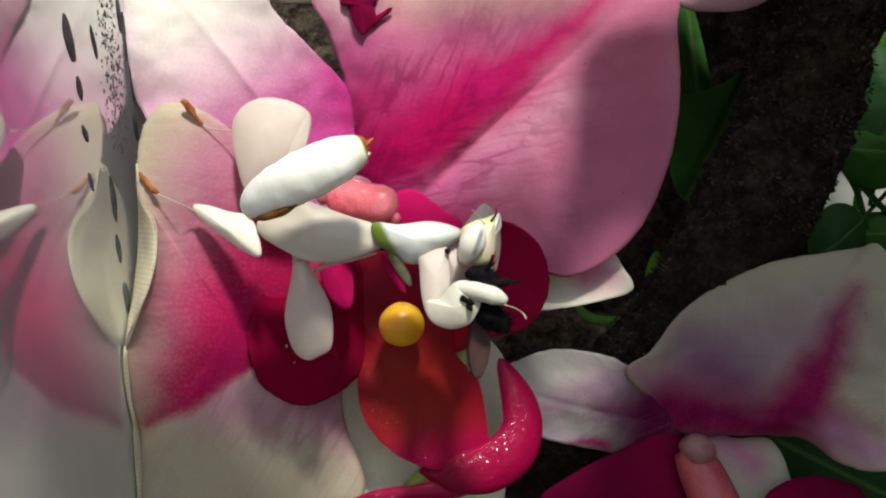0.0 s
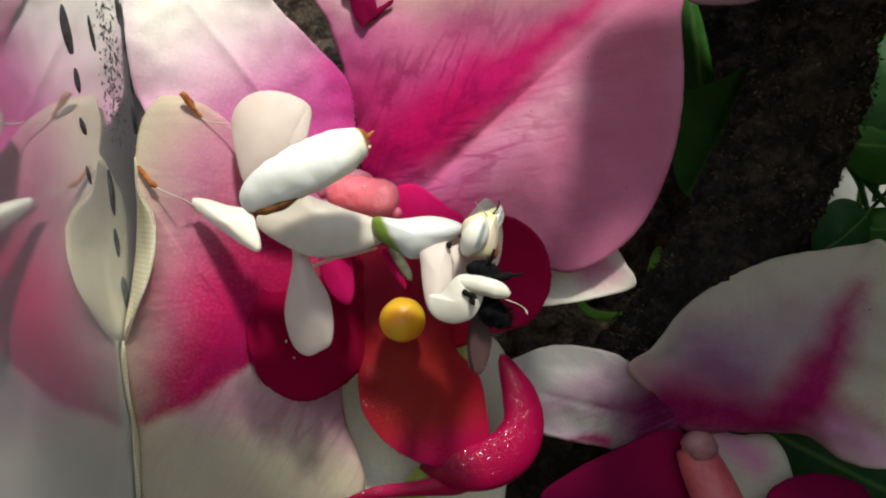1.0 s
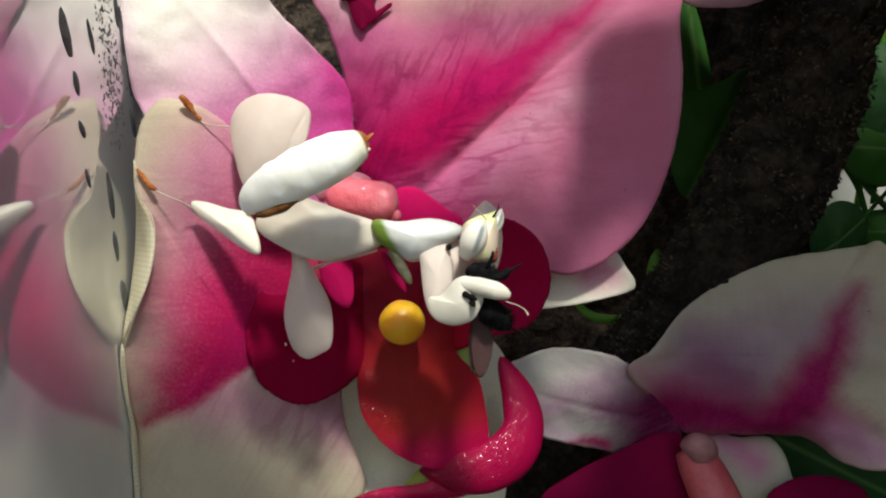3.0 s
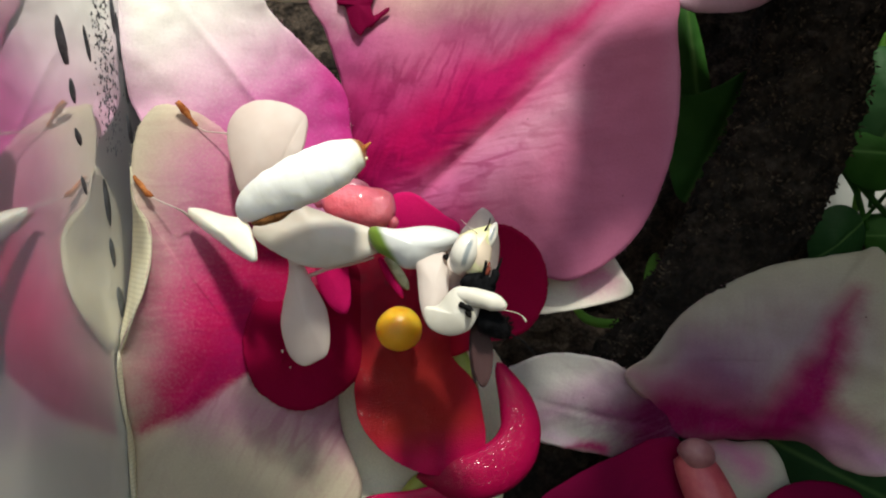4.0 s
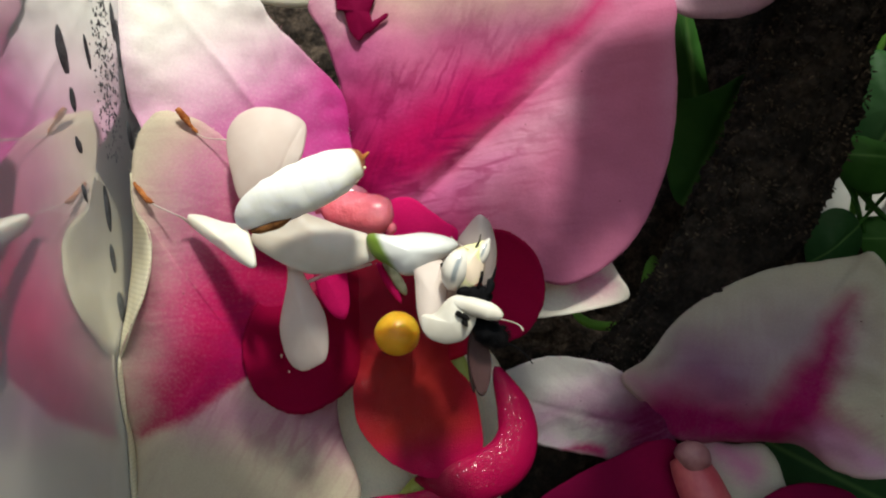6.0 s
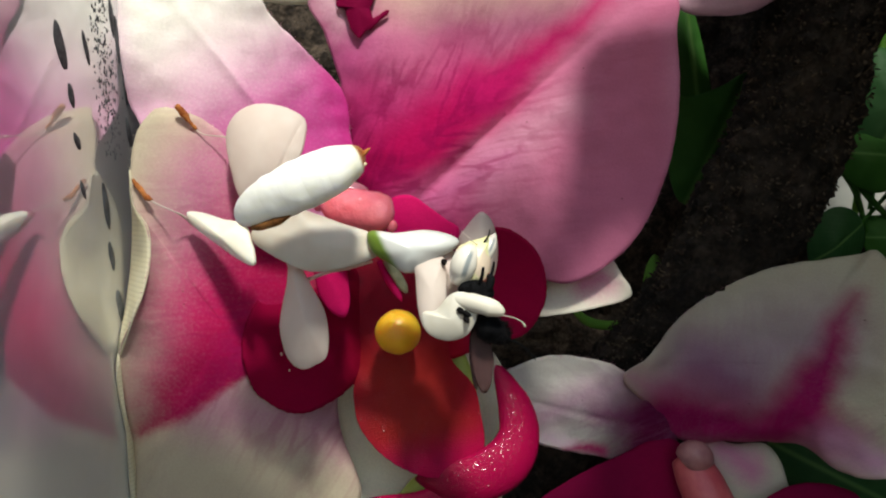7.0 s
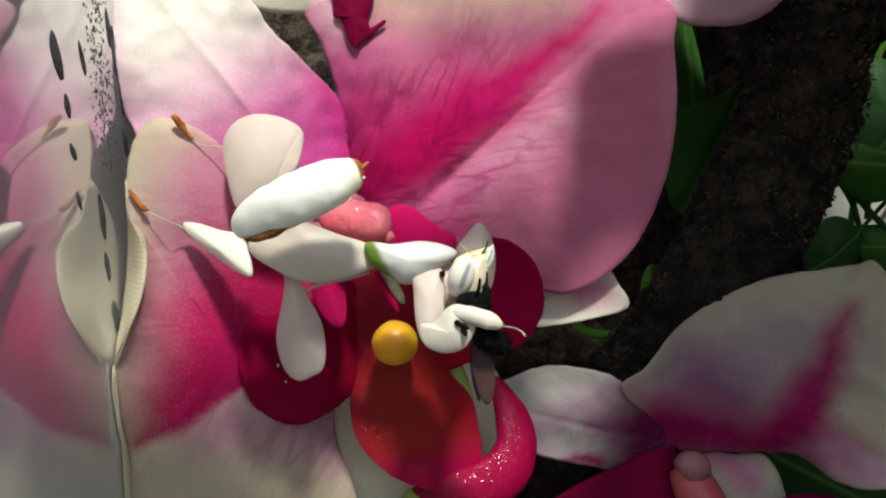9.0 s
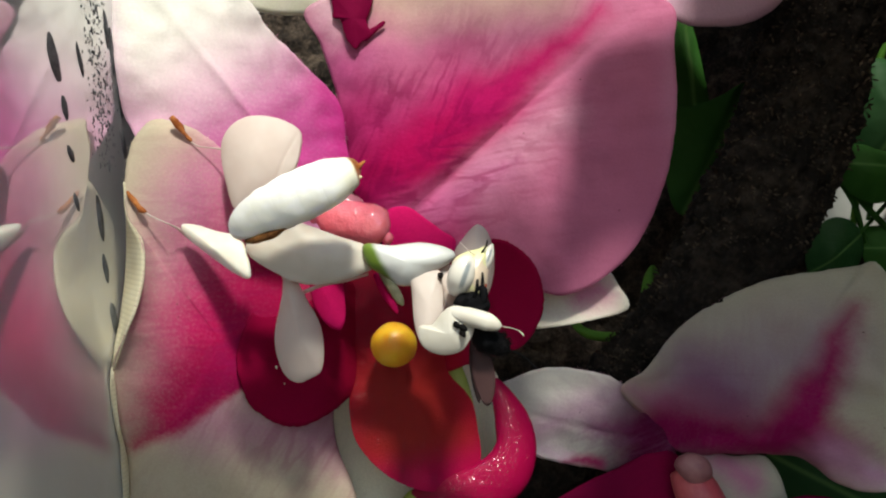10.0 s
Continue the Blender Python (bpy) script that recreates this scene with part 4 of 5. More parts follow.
def fibres(along, count, length, mat, parent, seed):
    """Loose threads on a cut silk edge."""
    rng = np.random.RandomState(seed)
    line = spline(along, 200)
    verts, faces = [], []
    for _ in range(count):
        k = rng.randint(0, 198)
        q = Vector(line[k])
        t = (Vector(line[k + 1]) - q).normalized()
        d = (t.cross(Vector((0, 1, 0))) * rng.choice((-1, 1)) + t * rng.uniform(-0.8, 0.8) + Vector((0, rng.uniform(-0.4, 0.4), 0))).normalized()
        n = rng.uniform(0.3, 1.0) * length
        s = d.orthogonal().normalized() * 0.035
        s2 = d.cross(s)
        i = len(verts)
        bend = Vector(rng.normal(size=3)) * 0.12
        verts += [q + s, q - s * 0.5 + s2, q - s * 0.5 - s2, q + d * n * 0.6 + bend + s * 0.6, q + d * n * 0.6 + bend - s * 0.3 + s2 * 0.6, q + d * n * 0.6 + bend - s * 0.3 - s2 * 0.6, q + d * n + bend * 2.2]
        faces += [(i, i + 1, i + 4, i + 3), (i + 1, i + 2, i + 5, i + 4), (i + 2, i, i + 3, i + 5), (i + 3, i + 4, i + 6), (i + 4, i + 5, i + 6), (i + 5, i + 3, i + 6)]
    link("frayed_thread", verts, faces, mat, parent, "loose pale threads on the cut edge", smooth=False)["kind"] = "stuff"


fibres([(-36.8, 179.5, 199.7), (-33.9, 182, 195.9), (-27, 188, 189.3), (-21.3, 193, 183.3), (-19.3, 194, 173.9)], 150, 0.9, silk_white, bloom, 51)
fibres([(-42.4, 171, 172.7), (-50.9, 170, 176.2), (-53.5, 167, 174.2), (-55.1, 165, 170.3), (-55.4, 163, 163.1)], 110, 0.6, hem_mat, bloom, 52)
fibres([(26.1, 188, 143.2), (34, 187, 147.2), (40.6, 186, 154.7), (45.8, 186, 167.2), (47.8, 186, 180.9)], 120, 0.45, silk_lilac, bloom, 53)

# ---- the bloom lower down ----
bloom2 = thing("orchid_bloom", (53.6, 210, 105), "shaded pink silk orchid beside the dark branch", "orchid", "orchid blooms")
blade("petal", [(39.7, 202, 122), (45.6, 203, 126.5), (52.1, 204, 134.5), (60.8, 204, 140.7), (71.4, 202, 145.8), (80.9, 198, 147.9), (87.6, 194, 148.9), (90.1, 190, 149.7), (93.1, 186, 141), (97.7, 186, 120.4), (96.3, 190, 105.8), (91.4, 192, 102.3), (85.8, 198, 102.5), (82.1, 204, 105.1), (78.6, 208, 106.1), (66.5, 210, 106.3), (54.1, 212, 106.6), (46.7, 208, 114.4)],
      (73.9, 202, 125.3), silk_far, bloom2, (68.7, 209, 104), (88.5, 192, 148.4), 1.5, 0.35, 0, 1.7, 0.1, 34, 150, "greyish white petal with a magenta stripe, darkened for shade", 0.0, None, 12, 0.03, 2.2)
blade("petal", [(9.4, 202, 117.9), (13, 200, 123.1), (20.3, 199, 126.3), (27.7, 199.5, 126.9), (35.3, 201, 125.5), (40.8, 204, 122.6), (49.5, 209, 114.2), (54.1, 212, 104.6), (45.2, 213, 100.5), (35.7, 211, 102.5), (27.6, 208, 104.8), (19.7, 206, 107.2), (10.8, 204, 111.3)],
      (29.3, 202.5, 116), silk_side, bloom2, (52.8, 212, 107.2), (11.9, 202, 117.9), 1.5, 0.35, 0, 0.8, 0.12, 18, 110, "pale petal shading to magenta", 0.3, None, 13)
blade("petal_lobe", [(20.9, 205, 92.3), (28.7, 207, 98.1), (39.2, 209, 102.7), (50, 211, 106.8), (55.8, 211, 103.5), (55.9, 209, 91.1), (46.5, 207, 84.1), (29.7, 205, 84.7)],
      (41.2, 206, 94.5), silk_shaded_magenta, bloom2, (55.1, 211, 103.5), (20.9, 205, 89.8), 1.5, 0.5, 0, 0.5, 0.05, 14, 80, "dark magenta side lobe", 0, None, 14)
blade("petal_lobe", [(71.2, 205, 92.3), (75.3, 206, 96), (81.6, 206, 97.8), (88.8, 205, 97.1), (93.4, 204, 93.8), (94.2, 203, 82.9), (71.2, 205, 82.2)],
      (81.3, 202, 90.6), silk_shaded_magenta, bloom2, (65.8, 208, 91.4), (94.2, 203, 90.3), 1.5, 0.5, 0, 0.4, 0.05, 12, 70, "dark magenta side lobe", 0, None, 15)
blade("sepal", [(58.6, 214, 106.1), (68.1, 215, 104.6), (76.2, 215, 104.2), (79.8, 213, 96.6), (81.4, 212, 82.5), (67.1, 212, 82.5), (61.2, 214, 92.4)],
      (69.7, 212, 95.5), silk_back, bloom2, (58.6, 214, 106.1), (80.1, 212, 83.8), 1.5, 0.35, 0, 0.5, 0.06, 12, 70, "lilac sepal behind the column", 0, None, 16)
limb("column", [(53.7, 208, 105.2, 0.8, 0.8), (55.4, 208, 104.2, 3.6, 3.2), (56.4, 206, 100.8, 4.6, 3.8), (58.3, 204, 96.3, 5.2, 4.2), (60.8, 202, 89.4, 5.4, 4.4), (62.4, 201, 83.5, 3.0, 3.0)], shaded_column_mat, bloom2, "coral pink column", 24, 18)
limb("column_cap", [(52.6, 205.5, 104.6, 0.6, 0.6), (53.9, 204.0, 104.9, 2.6, 2.2), (56.2, 203.2, 104.4, 3.4, 2.6), (58.4, 203.6, 103.2, 2.4, 2.0), (59.6, 204.4, 102.2, 0.5, 0.5)], shaded_cap_mat, bloom2, "pink cap of the column, greyed as in shade", 18, 16, None, 0.06)
limb("stem", [(57.1, 216, 102.4, 1.6, 1.6), (63.5, 222, 92.9, 2.0, 2.0), (70, 230, 71.1, 2.0, 2.0), (71, 238, 10, 2.0, 2.0), (68.6, 240, -64.8, 2.0, 2.0)], stem_mat, bloom2, "green plastic stem", 24, 12)

fibres([(13, 200, 123.1), (20.3, 199, 126.3), (27.7, 199.5, 126.9), (35.3, 201, 125.5), (40.8, 204, 122.6)], 130, 0.7, silk_white, bloom2, 54)
fibres([(39.7, 202, 122), (45.6, 203, 126.5), (52.1, 204, 134.5), (60.8, 204, 140.7), (71.4, 202, 145.8)], 80, 0.5, silk_white, bloom2, 55)

# ---- the bloom overhead ----
bloom3 = thing("orchid_bloom", (-16.8, 190, 220.1), "silk orchid overhead with a torn magenta lip", "orchid", "orchid blooms")
blade("lip", [(-22.2, 192.5, 202.0), (-22.3, 192.5, 201.1), (-21.9, 192.5, 200.5), (-21.1, 192.5, 200.8), (-20.4, 192.5, 199.5), (-19.8, 192.5, 197.4), (-19.1, 192.5, 195.7), (-18.3, 192.5, 194.8), (-17.6, 192.5, 194.1), (-17.0, 192.5, 194.4), (-16.4, 192.5, 195.4), (-15.3, 192.5, 196.1), (-14.6, 192.5, 197.1), (-14.7, 192.5, 198.5), (-15.2, 192.5, 200.2), (-14.7, 192.5, 201.5), (-13.9, 192.5, 204.5), (-14.1, 192.5, 207.4), (-18.2, 192.5, 208.6), (-22.6, 192.5, 207.4), (-22.5, 192.5, 204.5)],
      (-17.9, 191.6, 200.1), torn_mat, bloom3, (-18.6, 192.5, 210.6), (-17.2, 192.5, 194.1), 1.4, 0.5, 0.25, 0.2, 0.1, 14, 200, "magenta woven lip with a torn point", 0, None, 61)
limb("lip_tooth", [(-15.9, 192.5, 196.4, 0.9, 0.3), (-14.6, 192.5, 197.5, 0.85, 0.3), (-13.4, 192.5, 198.3, 0.55, 0.3), (-12.5, 192.5, 198.9, 0.5, 0.3), (-11.7, 192.5, 199.6, 0.45, 0.3), (-11.3, 192.5, 199.9, 0.1, 0.3)], torn_mat, bloom3, "torn magenta hook", 30, 10, None, 0.25)
blade("petal", [(-44.3, 204, 212.7), (-42.4, 204, 206.2), (-37, 205, 204.6), (-30.8, 206, 204.7), (-26.4, 206, 205.7), (-22, 206, 213.3), (-18.3, 207, 231.4), (-30.8, 206, 231), (-41.8, 204, 224)],
      (-31.6, 203, 216.1), silk_white, bloom3, (-16.6, 188, 221.6), (-35.1, 182, 200.4), 1.5, 0.35, 0, 0.3, 0.06, 10, 60, "white petal overhead", 0, None, 17)
# its left and upper reach, out of view, is added to shade the back wall
blade("petal", [(26.2, 198, 218.1), (39.6, 192, 209), (46.7, 190, 201.4), (51.1, 191, 199.1), (57.2, 192, 198.9), (65.8, 193, 200.3), (72.9, 193, 207), (77.3, 198, 227.9), (64.6, 204, 246.5), (37, 204, 245.2)],
      (52.3, 191, 215.7), silk_lilac, bloom3, (26.5, 200, 243.4), (58.4, 192, 198.9), 1.5, 0.35, 0, 0.3, 0.14, 10, 90, "lilac petal overhead", 0, None, 18)
limb("stem", [(-18.4, 208, 225.4, 2.0, 2.0), (14.8, 208, 230.5, 2.2, 2.2), (53.1, 208, 229.2, 2.2, 2.2), (85, 208, 225.4, 2.2, 2.2)], stem_mat, bloom3, "green plastic stem", 24, 12)

# ---- branch ----
def bark_branch():
    th = thing("branch", (90, 215, 0), "dark rough cork bark branch, slanting up through the flowers", "branch")
    limb("bark", [(89.2, 203, 312, 8, 8), (88.8, 205, 255.8, 11, 10), (86.5, 208, 225.4, 12.5, 12), (85.5, 210, 206.8, 12.5, 12), (83.6, 211, 189, 13, 12), (79.5, 212, 174.8, 13, 12), (72, 213, 159.3, 13.5, 12), (61.2, 214, 143.6, 10.5, 10), (51.2, 216, 130.3, 9, 9), (41.7, 222, 118.8, 8.5, 8), (30.7, 232, 101.7, 9, 8.5), (17.4, 245, 66, 10, 10), (11.9, 255, -15.7, 12, 12), (10.4, 258, -65.1, 14, 14)],
         bark_mat, th, "", 300, 120, None, 0.16)
    rng = np.random.RandomState(3)
    st = spline([(86.5, 208, 219, 12.5), (85.5, 210, 206.8, 12.5), (83.6, 211, 189, 13), (79.5, 212, 174.8, 13), (72, 213, 159.3, 13), (61.2, 214, 143.6, 10.5), (51.2, 216, 130.3, 9), (41.7, 222, 118.8, 8.5)], 120)
    verts, faces = [], []
    for _ in range(3600):
        k = rng.randint(0, 119)
        t = Vector(st[k + 1, :3] - st[k, :3]).normalized()
        a = t.cross(Vector((0, 1, 0))).normalized()
        b = t.cross(a)
        w = rng.uniform(0, 2 * math.pi)
        out = a * math.cos(w) + b * math.sin(w)
        q = Vector(st[k, :3]) + out * st[k, 3] * rng.uniform(0.93, 1.08)
        if q.y < 207 and q.z < 152:
            continue
        d1 = Vector(rng.normal(size=3)).normalized()
        d2 = d1.cross(out + d1 * 0.1).normalized()
        s, s2 = rng.uniform(0.25, 0.95), rng.uniform(0.15, 0.45)
        i = len(verts)
        verts += [q + d1 * s + out * 0.5, q + d2 * s2, q - d1 * s, q - d2 * s2, q + out * 0.7]
        faces += [(i, i + 1, i + 4), (i + 1, i + 2, i + 4), (i + 2, i + 3, i + 4), (i + 3, i, i + 4), (i + 3, i + 2, i + 1, i)]
    flakes = link("loose_bark", verts, faces, chip_mat, th, "small loose bark flakes", smooth=False)
    flakes["kind"] = "stuff"


bark_branch()


# ---- foliage behind ----
def leaf(outline, centre, mat, base, tip, label, stem_to=None, seed=0):
    th = thing("leaf", base, label, "leaf", "green leaves")
    blade("leaf_blade", outline, centre, mat, th, base, tip, 1.5, 0.3, 0, 1.0, 0.0, 14, 70, "", 0.5, None, seed)
    if stem_to:
        b = Vector(base)
        e = Vector(stem_to)
        mid = (b + e) / 2 + Vector((2, 0, 3))
        limb("leaf_stalk", [(*b, 0.5, 0.5), (*mid, 0.7, 0.7), (*e, 0.9, 0.9)], leaf_mat, th, "", 14, 8)
    return th


leaf([(58.5, 235, 219.3), (63.1, 235, 219.3), (63.7, 235, 211.9), (65.7, 235, 204.9), (68.1, 235, 193.4), (68.3, 235, 189.8), (66.5, 235, 187.6), (60.0, 235, 186.9), (57.1, 235, 192.0), (56.4, 235, 206.4)], (61.3, 233.5, 203.1), leaf_mat, (61.1, 235, 219.3), (65.0, 235, 187.6), "broad green leaf behind the petal", (78.1, 225, 227.4), 21)
leaf([(56.4, 232, 188.6), (61.3, 232, 188.3), (65.6, 232, 189.3), (70.6, 232, 191.4), (77.0, 232, 194.6), (79.9, 232, 190.0), (77.0, 232, 180.7), (72.7, 232, 172.2), (68.0, 232, 164.4), (62.8, 232, 160.8), (57.8, 232, 165.8)], (65.2, 230.5, 179.1), leaf_mat, (77.0, 232, 193.6), (61.3, 232, 162.2), "green leaf curling behind the petal", (88, 238, 172), 22)
leaf([(111.3, 240, 200.2), (117.2, 240, 201.7), (126, 240, 192.8), (127.5, 240, 173.7), (114.3, 240, 170.8), (107.6, 240, 182.5)], (115.2, 236, 186.3), leaf_dark_mat, (126, 240, 197.3), (109.8, 240, 172.2), "dark green leaf behind the branch", (163, 290, 217.8), 23)
leaf([(100.2, 238, 177.9), (106, 238, 180.1), (117.7, 238, 177.9), (122.1, 238, 170.6), (113.3, 238, 164.7), (104.5, 238, 167.7)], (108.5, 234, 172.4), leaf_mat, (122.1, 238, 173.5), (100.2, 238, 175), "green leaf beside the branch", (166.5, 290, 192.9), 24)
leaf([(93.5, 236, 150.1), (95.7, 236, 157.4), (100.8, 236, 161), (106.6, 236, 158.8), (108.3, 236, 151.6), (103.7, 236, 144.4), (96.4, 236, 142.9)], (99.1, 232, 151.6), leaf_dark_mat, (106.6, 236, 155.9), (95, 236, 147.2), "round dark green leaf", (148.7, 290, 175.1), 25)
leaf([(110.6, 245, 156.2), (116.6, 245, 159.2), (128.7, 245, 156.2), (128.7, 245, 145.6), (116.6, 245, 144.1)], (118.2, 242, 151.6), leaf_mat, (128.7, 245, 153.2), (112.1, 245, 153.2), "green leaf over the petal", (163, 290, 175.1), 26)
leaf([(84.5, 235, 102.6), (98.9, 235, 104), (117.6, 235, 95.4), (120.5, 235, 75.2), (94.6, 235, 75.2), (84.5, 235, 89.6)], (98.6, 231, 92), leaf_dark_mat, (117.6, 235, 83.8), (85.9, 235, 99.7), "dark green leaf under the petal", (127.4, 290, -2.8), 27)
leaf([(52.1, 240, 139.1), (53.2, 240, 145.7), (55.4, 240, 148.7), (57.1, 240, 145.7), (56.1, 240, 140.6), (53.2, 240, 135.4)], (54.2, 238, 142.8), leaf_lime_mat, (53.2, 240, 135.4), (55.7, 240, 148.7), "small bright green leaf", (59.8, 290, 103.9), 28)


def tendril(stations, label, mat):
    th = thing("tendril", stations[0][:3], label, "tendril", "green tendrils")
    limb("stalk", stations, mat, th, "", 30, 10)


tendril([(34.7, 250, 137.9, 0.8, 0.8), (34.5, 236, 133.9, 1.0, 1.0), (37.5, 230, 131.5, 1.2, 1.0), (43.3, 225, 131.5, 1.1, 0.9), (49.8, 222, 133.8, 0.8, 0.8)], "bright green curved tendril by the branch", leaf_lime_mat)
tendril([(104, 240, 170.8, 0.8, 0.8), (108.1, 241, 164.9, 0.8, 0.8), (111.2, 243, 157.6, 0.7, 0.7), (113.6, 245, 153.2, 0.6, 0.6)], "thin dark green stalk between the leaves", leaf_mat)
tendril([(106.3, 242, 170.9, 0.7, 0.7), (112.7, 243, 163.6, 0.9, 0.9), (121.1, 245, 156.2, 0.8, 0.8)], "thin green stalk crossing the pale stone", leaf_mat)
tendril([(111.5, 242, 173.9, 0.8, 0.8), (113.4, 243, 166.5, 0.8, 0.8), (113.2, 244, 160.6, 0.6, 0.6)], "thin green stalk crossing the pale stone", leaf_mat)
tendril([(114.2, 260, 143.8, 0.9, 0.9), (119, 250, 204.1, 1.0, 0.9), (129.2, 252, 205.8, 0.8, 0.8)], "bright green stalk behind the branch", leaf_lime_mat)
card = thing("pale_stone", (130.4, 285, 164.2), "pale grey stone behind the leaves", "stone")
ball("stone", (130.4, 285, 164.2), (16, 8, 14), plain_material("pale grey stone", (0.36, 0.37, 0.35), (0.46, 0.46, 0.43), 0.8, 0.2, 60), card, "", None, 0.2)

# unseen blades and twig, added above the view to cast shade on the flowers
twig = thing("twig", (89, 203, 312), "thin brown twig added out of view to hold the shade blades", "twig")
limb("stalk", [(87, 205, 296, 2.5, 2.5), (85, 165, 314, 2.0, 2.0), (50, 125, 326, 1.8, 1.8), (0, 98, 332, 1.5, 1.5), (-50, 90, 332, 1.2, 1.2), (-56, 90, 328, 0.8, 0.8)], bark_mat, twig, "", 50, 12, None, 0.1)


def shade_leaf(outline, centre, base, tip, top, seed, silk=None):
    def aside(p):
        """Each added blade is shifted aside so that its shade falls in place."""
        return (p[0] + (183 - p[1]) * 0.16, p[1], p[2]) if p[0] > -50 else p

    outline, centre, base, tip = [aside(p) for p in outline], aside(centre), aside(base), aside(tip)
    if silk:
        th = thing("shade_petal", base, "unseen sheer petal added above the view to soften the sun", "petal", "hanging petals")
    else:
        th = thing("leaf", base, "unseen leaf added above the view to shade the flowers", "leaf", "green leaves")
    blade("shade_blade" if silk else "leaf_blade", outline, centre, silk or leaf_mat, th, base, tip, 1.4, 0.3, 0, 0.3, 0, 12, 80, "", 0, None, seed)
    b, e = Vector(base), Vector(top)
    limb("thread" if silk else "leaf_stalk", [(*b, 0.5, 0.5), (*((b + e) / 2 + Vector((1, 2, 0))), 0.6, 0.6), (*e, 0.7, 0.7)], leaf_mat, th, "", 14, 8)


shade_leaf([(140.0, 149.1, 294.2), (71.9, 149.1, 298.8), (54.7, 149.1, 294.2), (53, 149.1, 259.8), (51.2, 149.1, 245.8), (36.3, 149.1, 244.7), (30.4, 149.1, 239.2), (27.8, 149.1, 228.8), (27.2, 147.8, 215.5), (25.6, 146.6, 205.6), (27.2, 146.6, 199.6), (34.1, 146.6, 201.4), (41, 145.9, 204.1), (60.5, 145.9, 206.4), (140.0, 147.2, 212.0), (158.0, 148.4, 256)], (63.9, 148.4, 242.2), (83.4, 149.1, 297.7), (28.4, 145.9, 201.8), (50, 125, 326), 30, dense_mat)
shade_leaf([(44.9, 109.7, 252.6), (41.7, 109.7, 242.6), (37.4, 109.7, 236.4), (36.1, 109.7, 228.9), (39.3, 109.7, 222.4), (29.9, 109.7, 218.3), (22.4, 109.7, 210.2), (23.1, 109.7, 199.7), (79.7, 109.7, 191.6), (158.0, 109.7, 205.0), (158.0, 109.7, 272.5), (79.7, 109.7, 272.5), (53.6, 109.7, 263.8)], (73.5, 109.7, 237.6), (92.2, 109.7, 272.5), (42.4, 109.7, 210.2), (50, 125, 326), 31)
shade_leaf([(0, 130, 269), (12, 130, 264), (24, 130, 266), (33, 130, 276), (31, 130, 296), (14, 130, 302), (-2, 130, 288)], (16, 130, 283), (14, 130, 302), (12, 130, 264), (20, 108, 329), 36, half_mat)
shade_leaf([(-18, 100, 243), (-16, 100, 256), (-6, 100, 262), (6, 100, 268), (16, 100, 270), (26, 100, 266), (32, 100, 254), (30, 100, 240), (22, 100, 226), (10, 100, 219), (0, 100, 222), (-8, 100, 232)], (6, 100, 248), (-12, 100, 252), (27, 100, 250), (0, 98, 331), 32)
shade_leaf([(-57, 80, 187), (-57, 80, 232), (-50, 80, 236), (-45, 80, 238), (-43, 80, 238), (-38, 80, 237), (-33, 80, 234), (-27, 80, 230), (-20, 80, 226), (-14, 80, 222), (-10, 80, 222), (-12, 80, 205), (-20, 80, 188), (-40, 80, 184)], (-34, 80, 209), (-56, 80, 230), (-12, 80, 200), (-54, 90, 330), 33, close_mat)
shade_leaf([(-48, 86, 190), (-49, 86, 212), (-44, 86, 223), (-34, 86, 226), (-22, 86, 221), (-13, 86, 213), (-9, 86, 210), (-10, 86, 195), (-18, 86, 189), (-30, 86, 187)], (-22, 86, 205), (-20, 86, 221), (-22, 86, 188), (-20, 94, 330), 35)
shade_leaf([(-57, 118, 206), (-45, 118, 205), (-34, 118, 204), (-31, 118, 196), (-27.6, 118, 197.5), (-22.7, 118, 199.5), (-18, 118, 201), (-14, 118, 202), (-11, 118, 206), (-13, 118, 211), (-22, 118, 212), (-32, 118, 212), (-38, 118, 215), (-41, 118, 224), (-43, 118, 236), (-50, 118, 241), (-57, 118, 232)], (-45, 118, 213), (-52, 118, 240), (-12, 118, 208), (-54, 90, 330), 34, sheer_mat)

# ---- the mantis ----
mantis = thing("orchid_mantis", (-21.7, 158, 151.1), "white orchid mantis with petal-shaped legs eating a fly", "mantis")
blade("mesothorax", [(-32.3, 156, 153.2), (-30.1, 156, 154.7), (-25.3, 156, 157), (-21.5, 156.5, 156.1), (-16.8, 157, 154.4), (-12.9, 157.5, 153.2), (-11.2, 158, 152), (-10.9, 158, 149.3), (-13.4, 157.5, 147.9), (-17.2, 157, 146.8), (-21.1, 157, 146.2), (-24.4, 156.5, 146.8), (-28.6, 156, 148.9), (-31.8, 156, 151.1)],
      (-21.4, 156, 151.2), thorax_mat, mantis, (-32.3, 156, 153), (-8.6, 157, 150.3), 1.5, 0.5, 2.0, 0, 0, 28, 130, "greyish white thorax", 0, None, 42)
blade("pronotum", [(-12.8, 156, 152.2), (-11.9, 156, 153.3), (-8, 156, 152.9), (-3.2, 155.5, 153.4), (0.6, 155, 152.8), (2.8, 155, 151.6), (2, 155, 150.1), (-0.4, 155.5, 148.6), (-3.4, 156, 146.5), (-6.3, 156, 146.1), (-8.5, 156, 147.4), (-11.7, 156, 149.5)],
      (-4.7, 155, 150.1), pronotum_mat, mantis, (-12.8, 156, 151.5), (2.8, 155, 151), 1.5, 0.5, 2.6, 0, 0, 16, 90, "white saddle-shaped pronotum with a green band", 0, None, 43)
ABDOMEN = (-31, 147, 154.5)
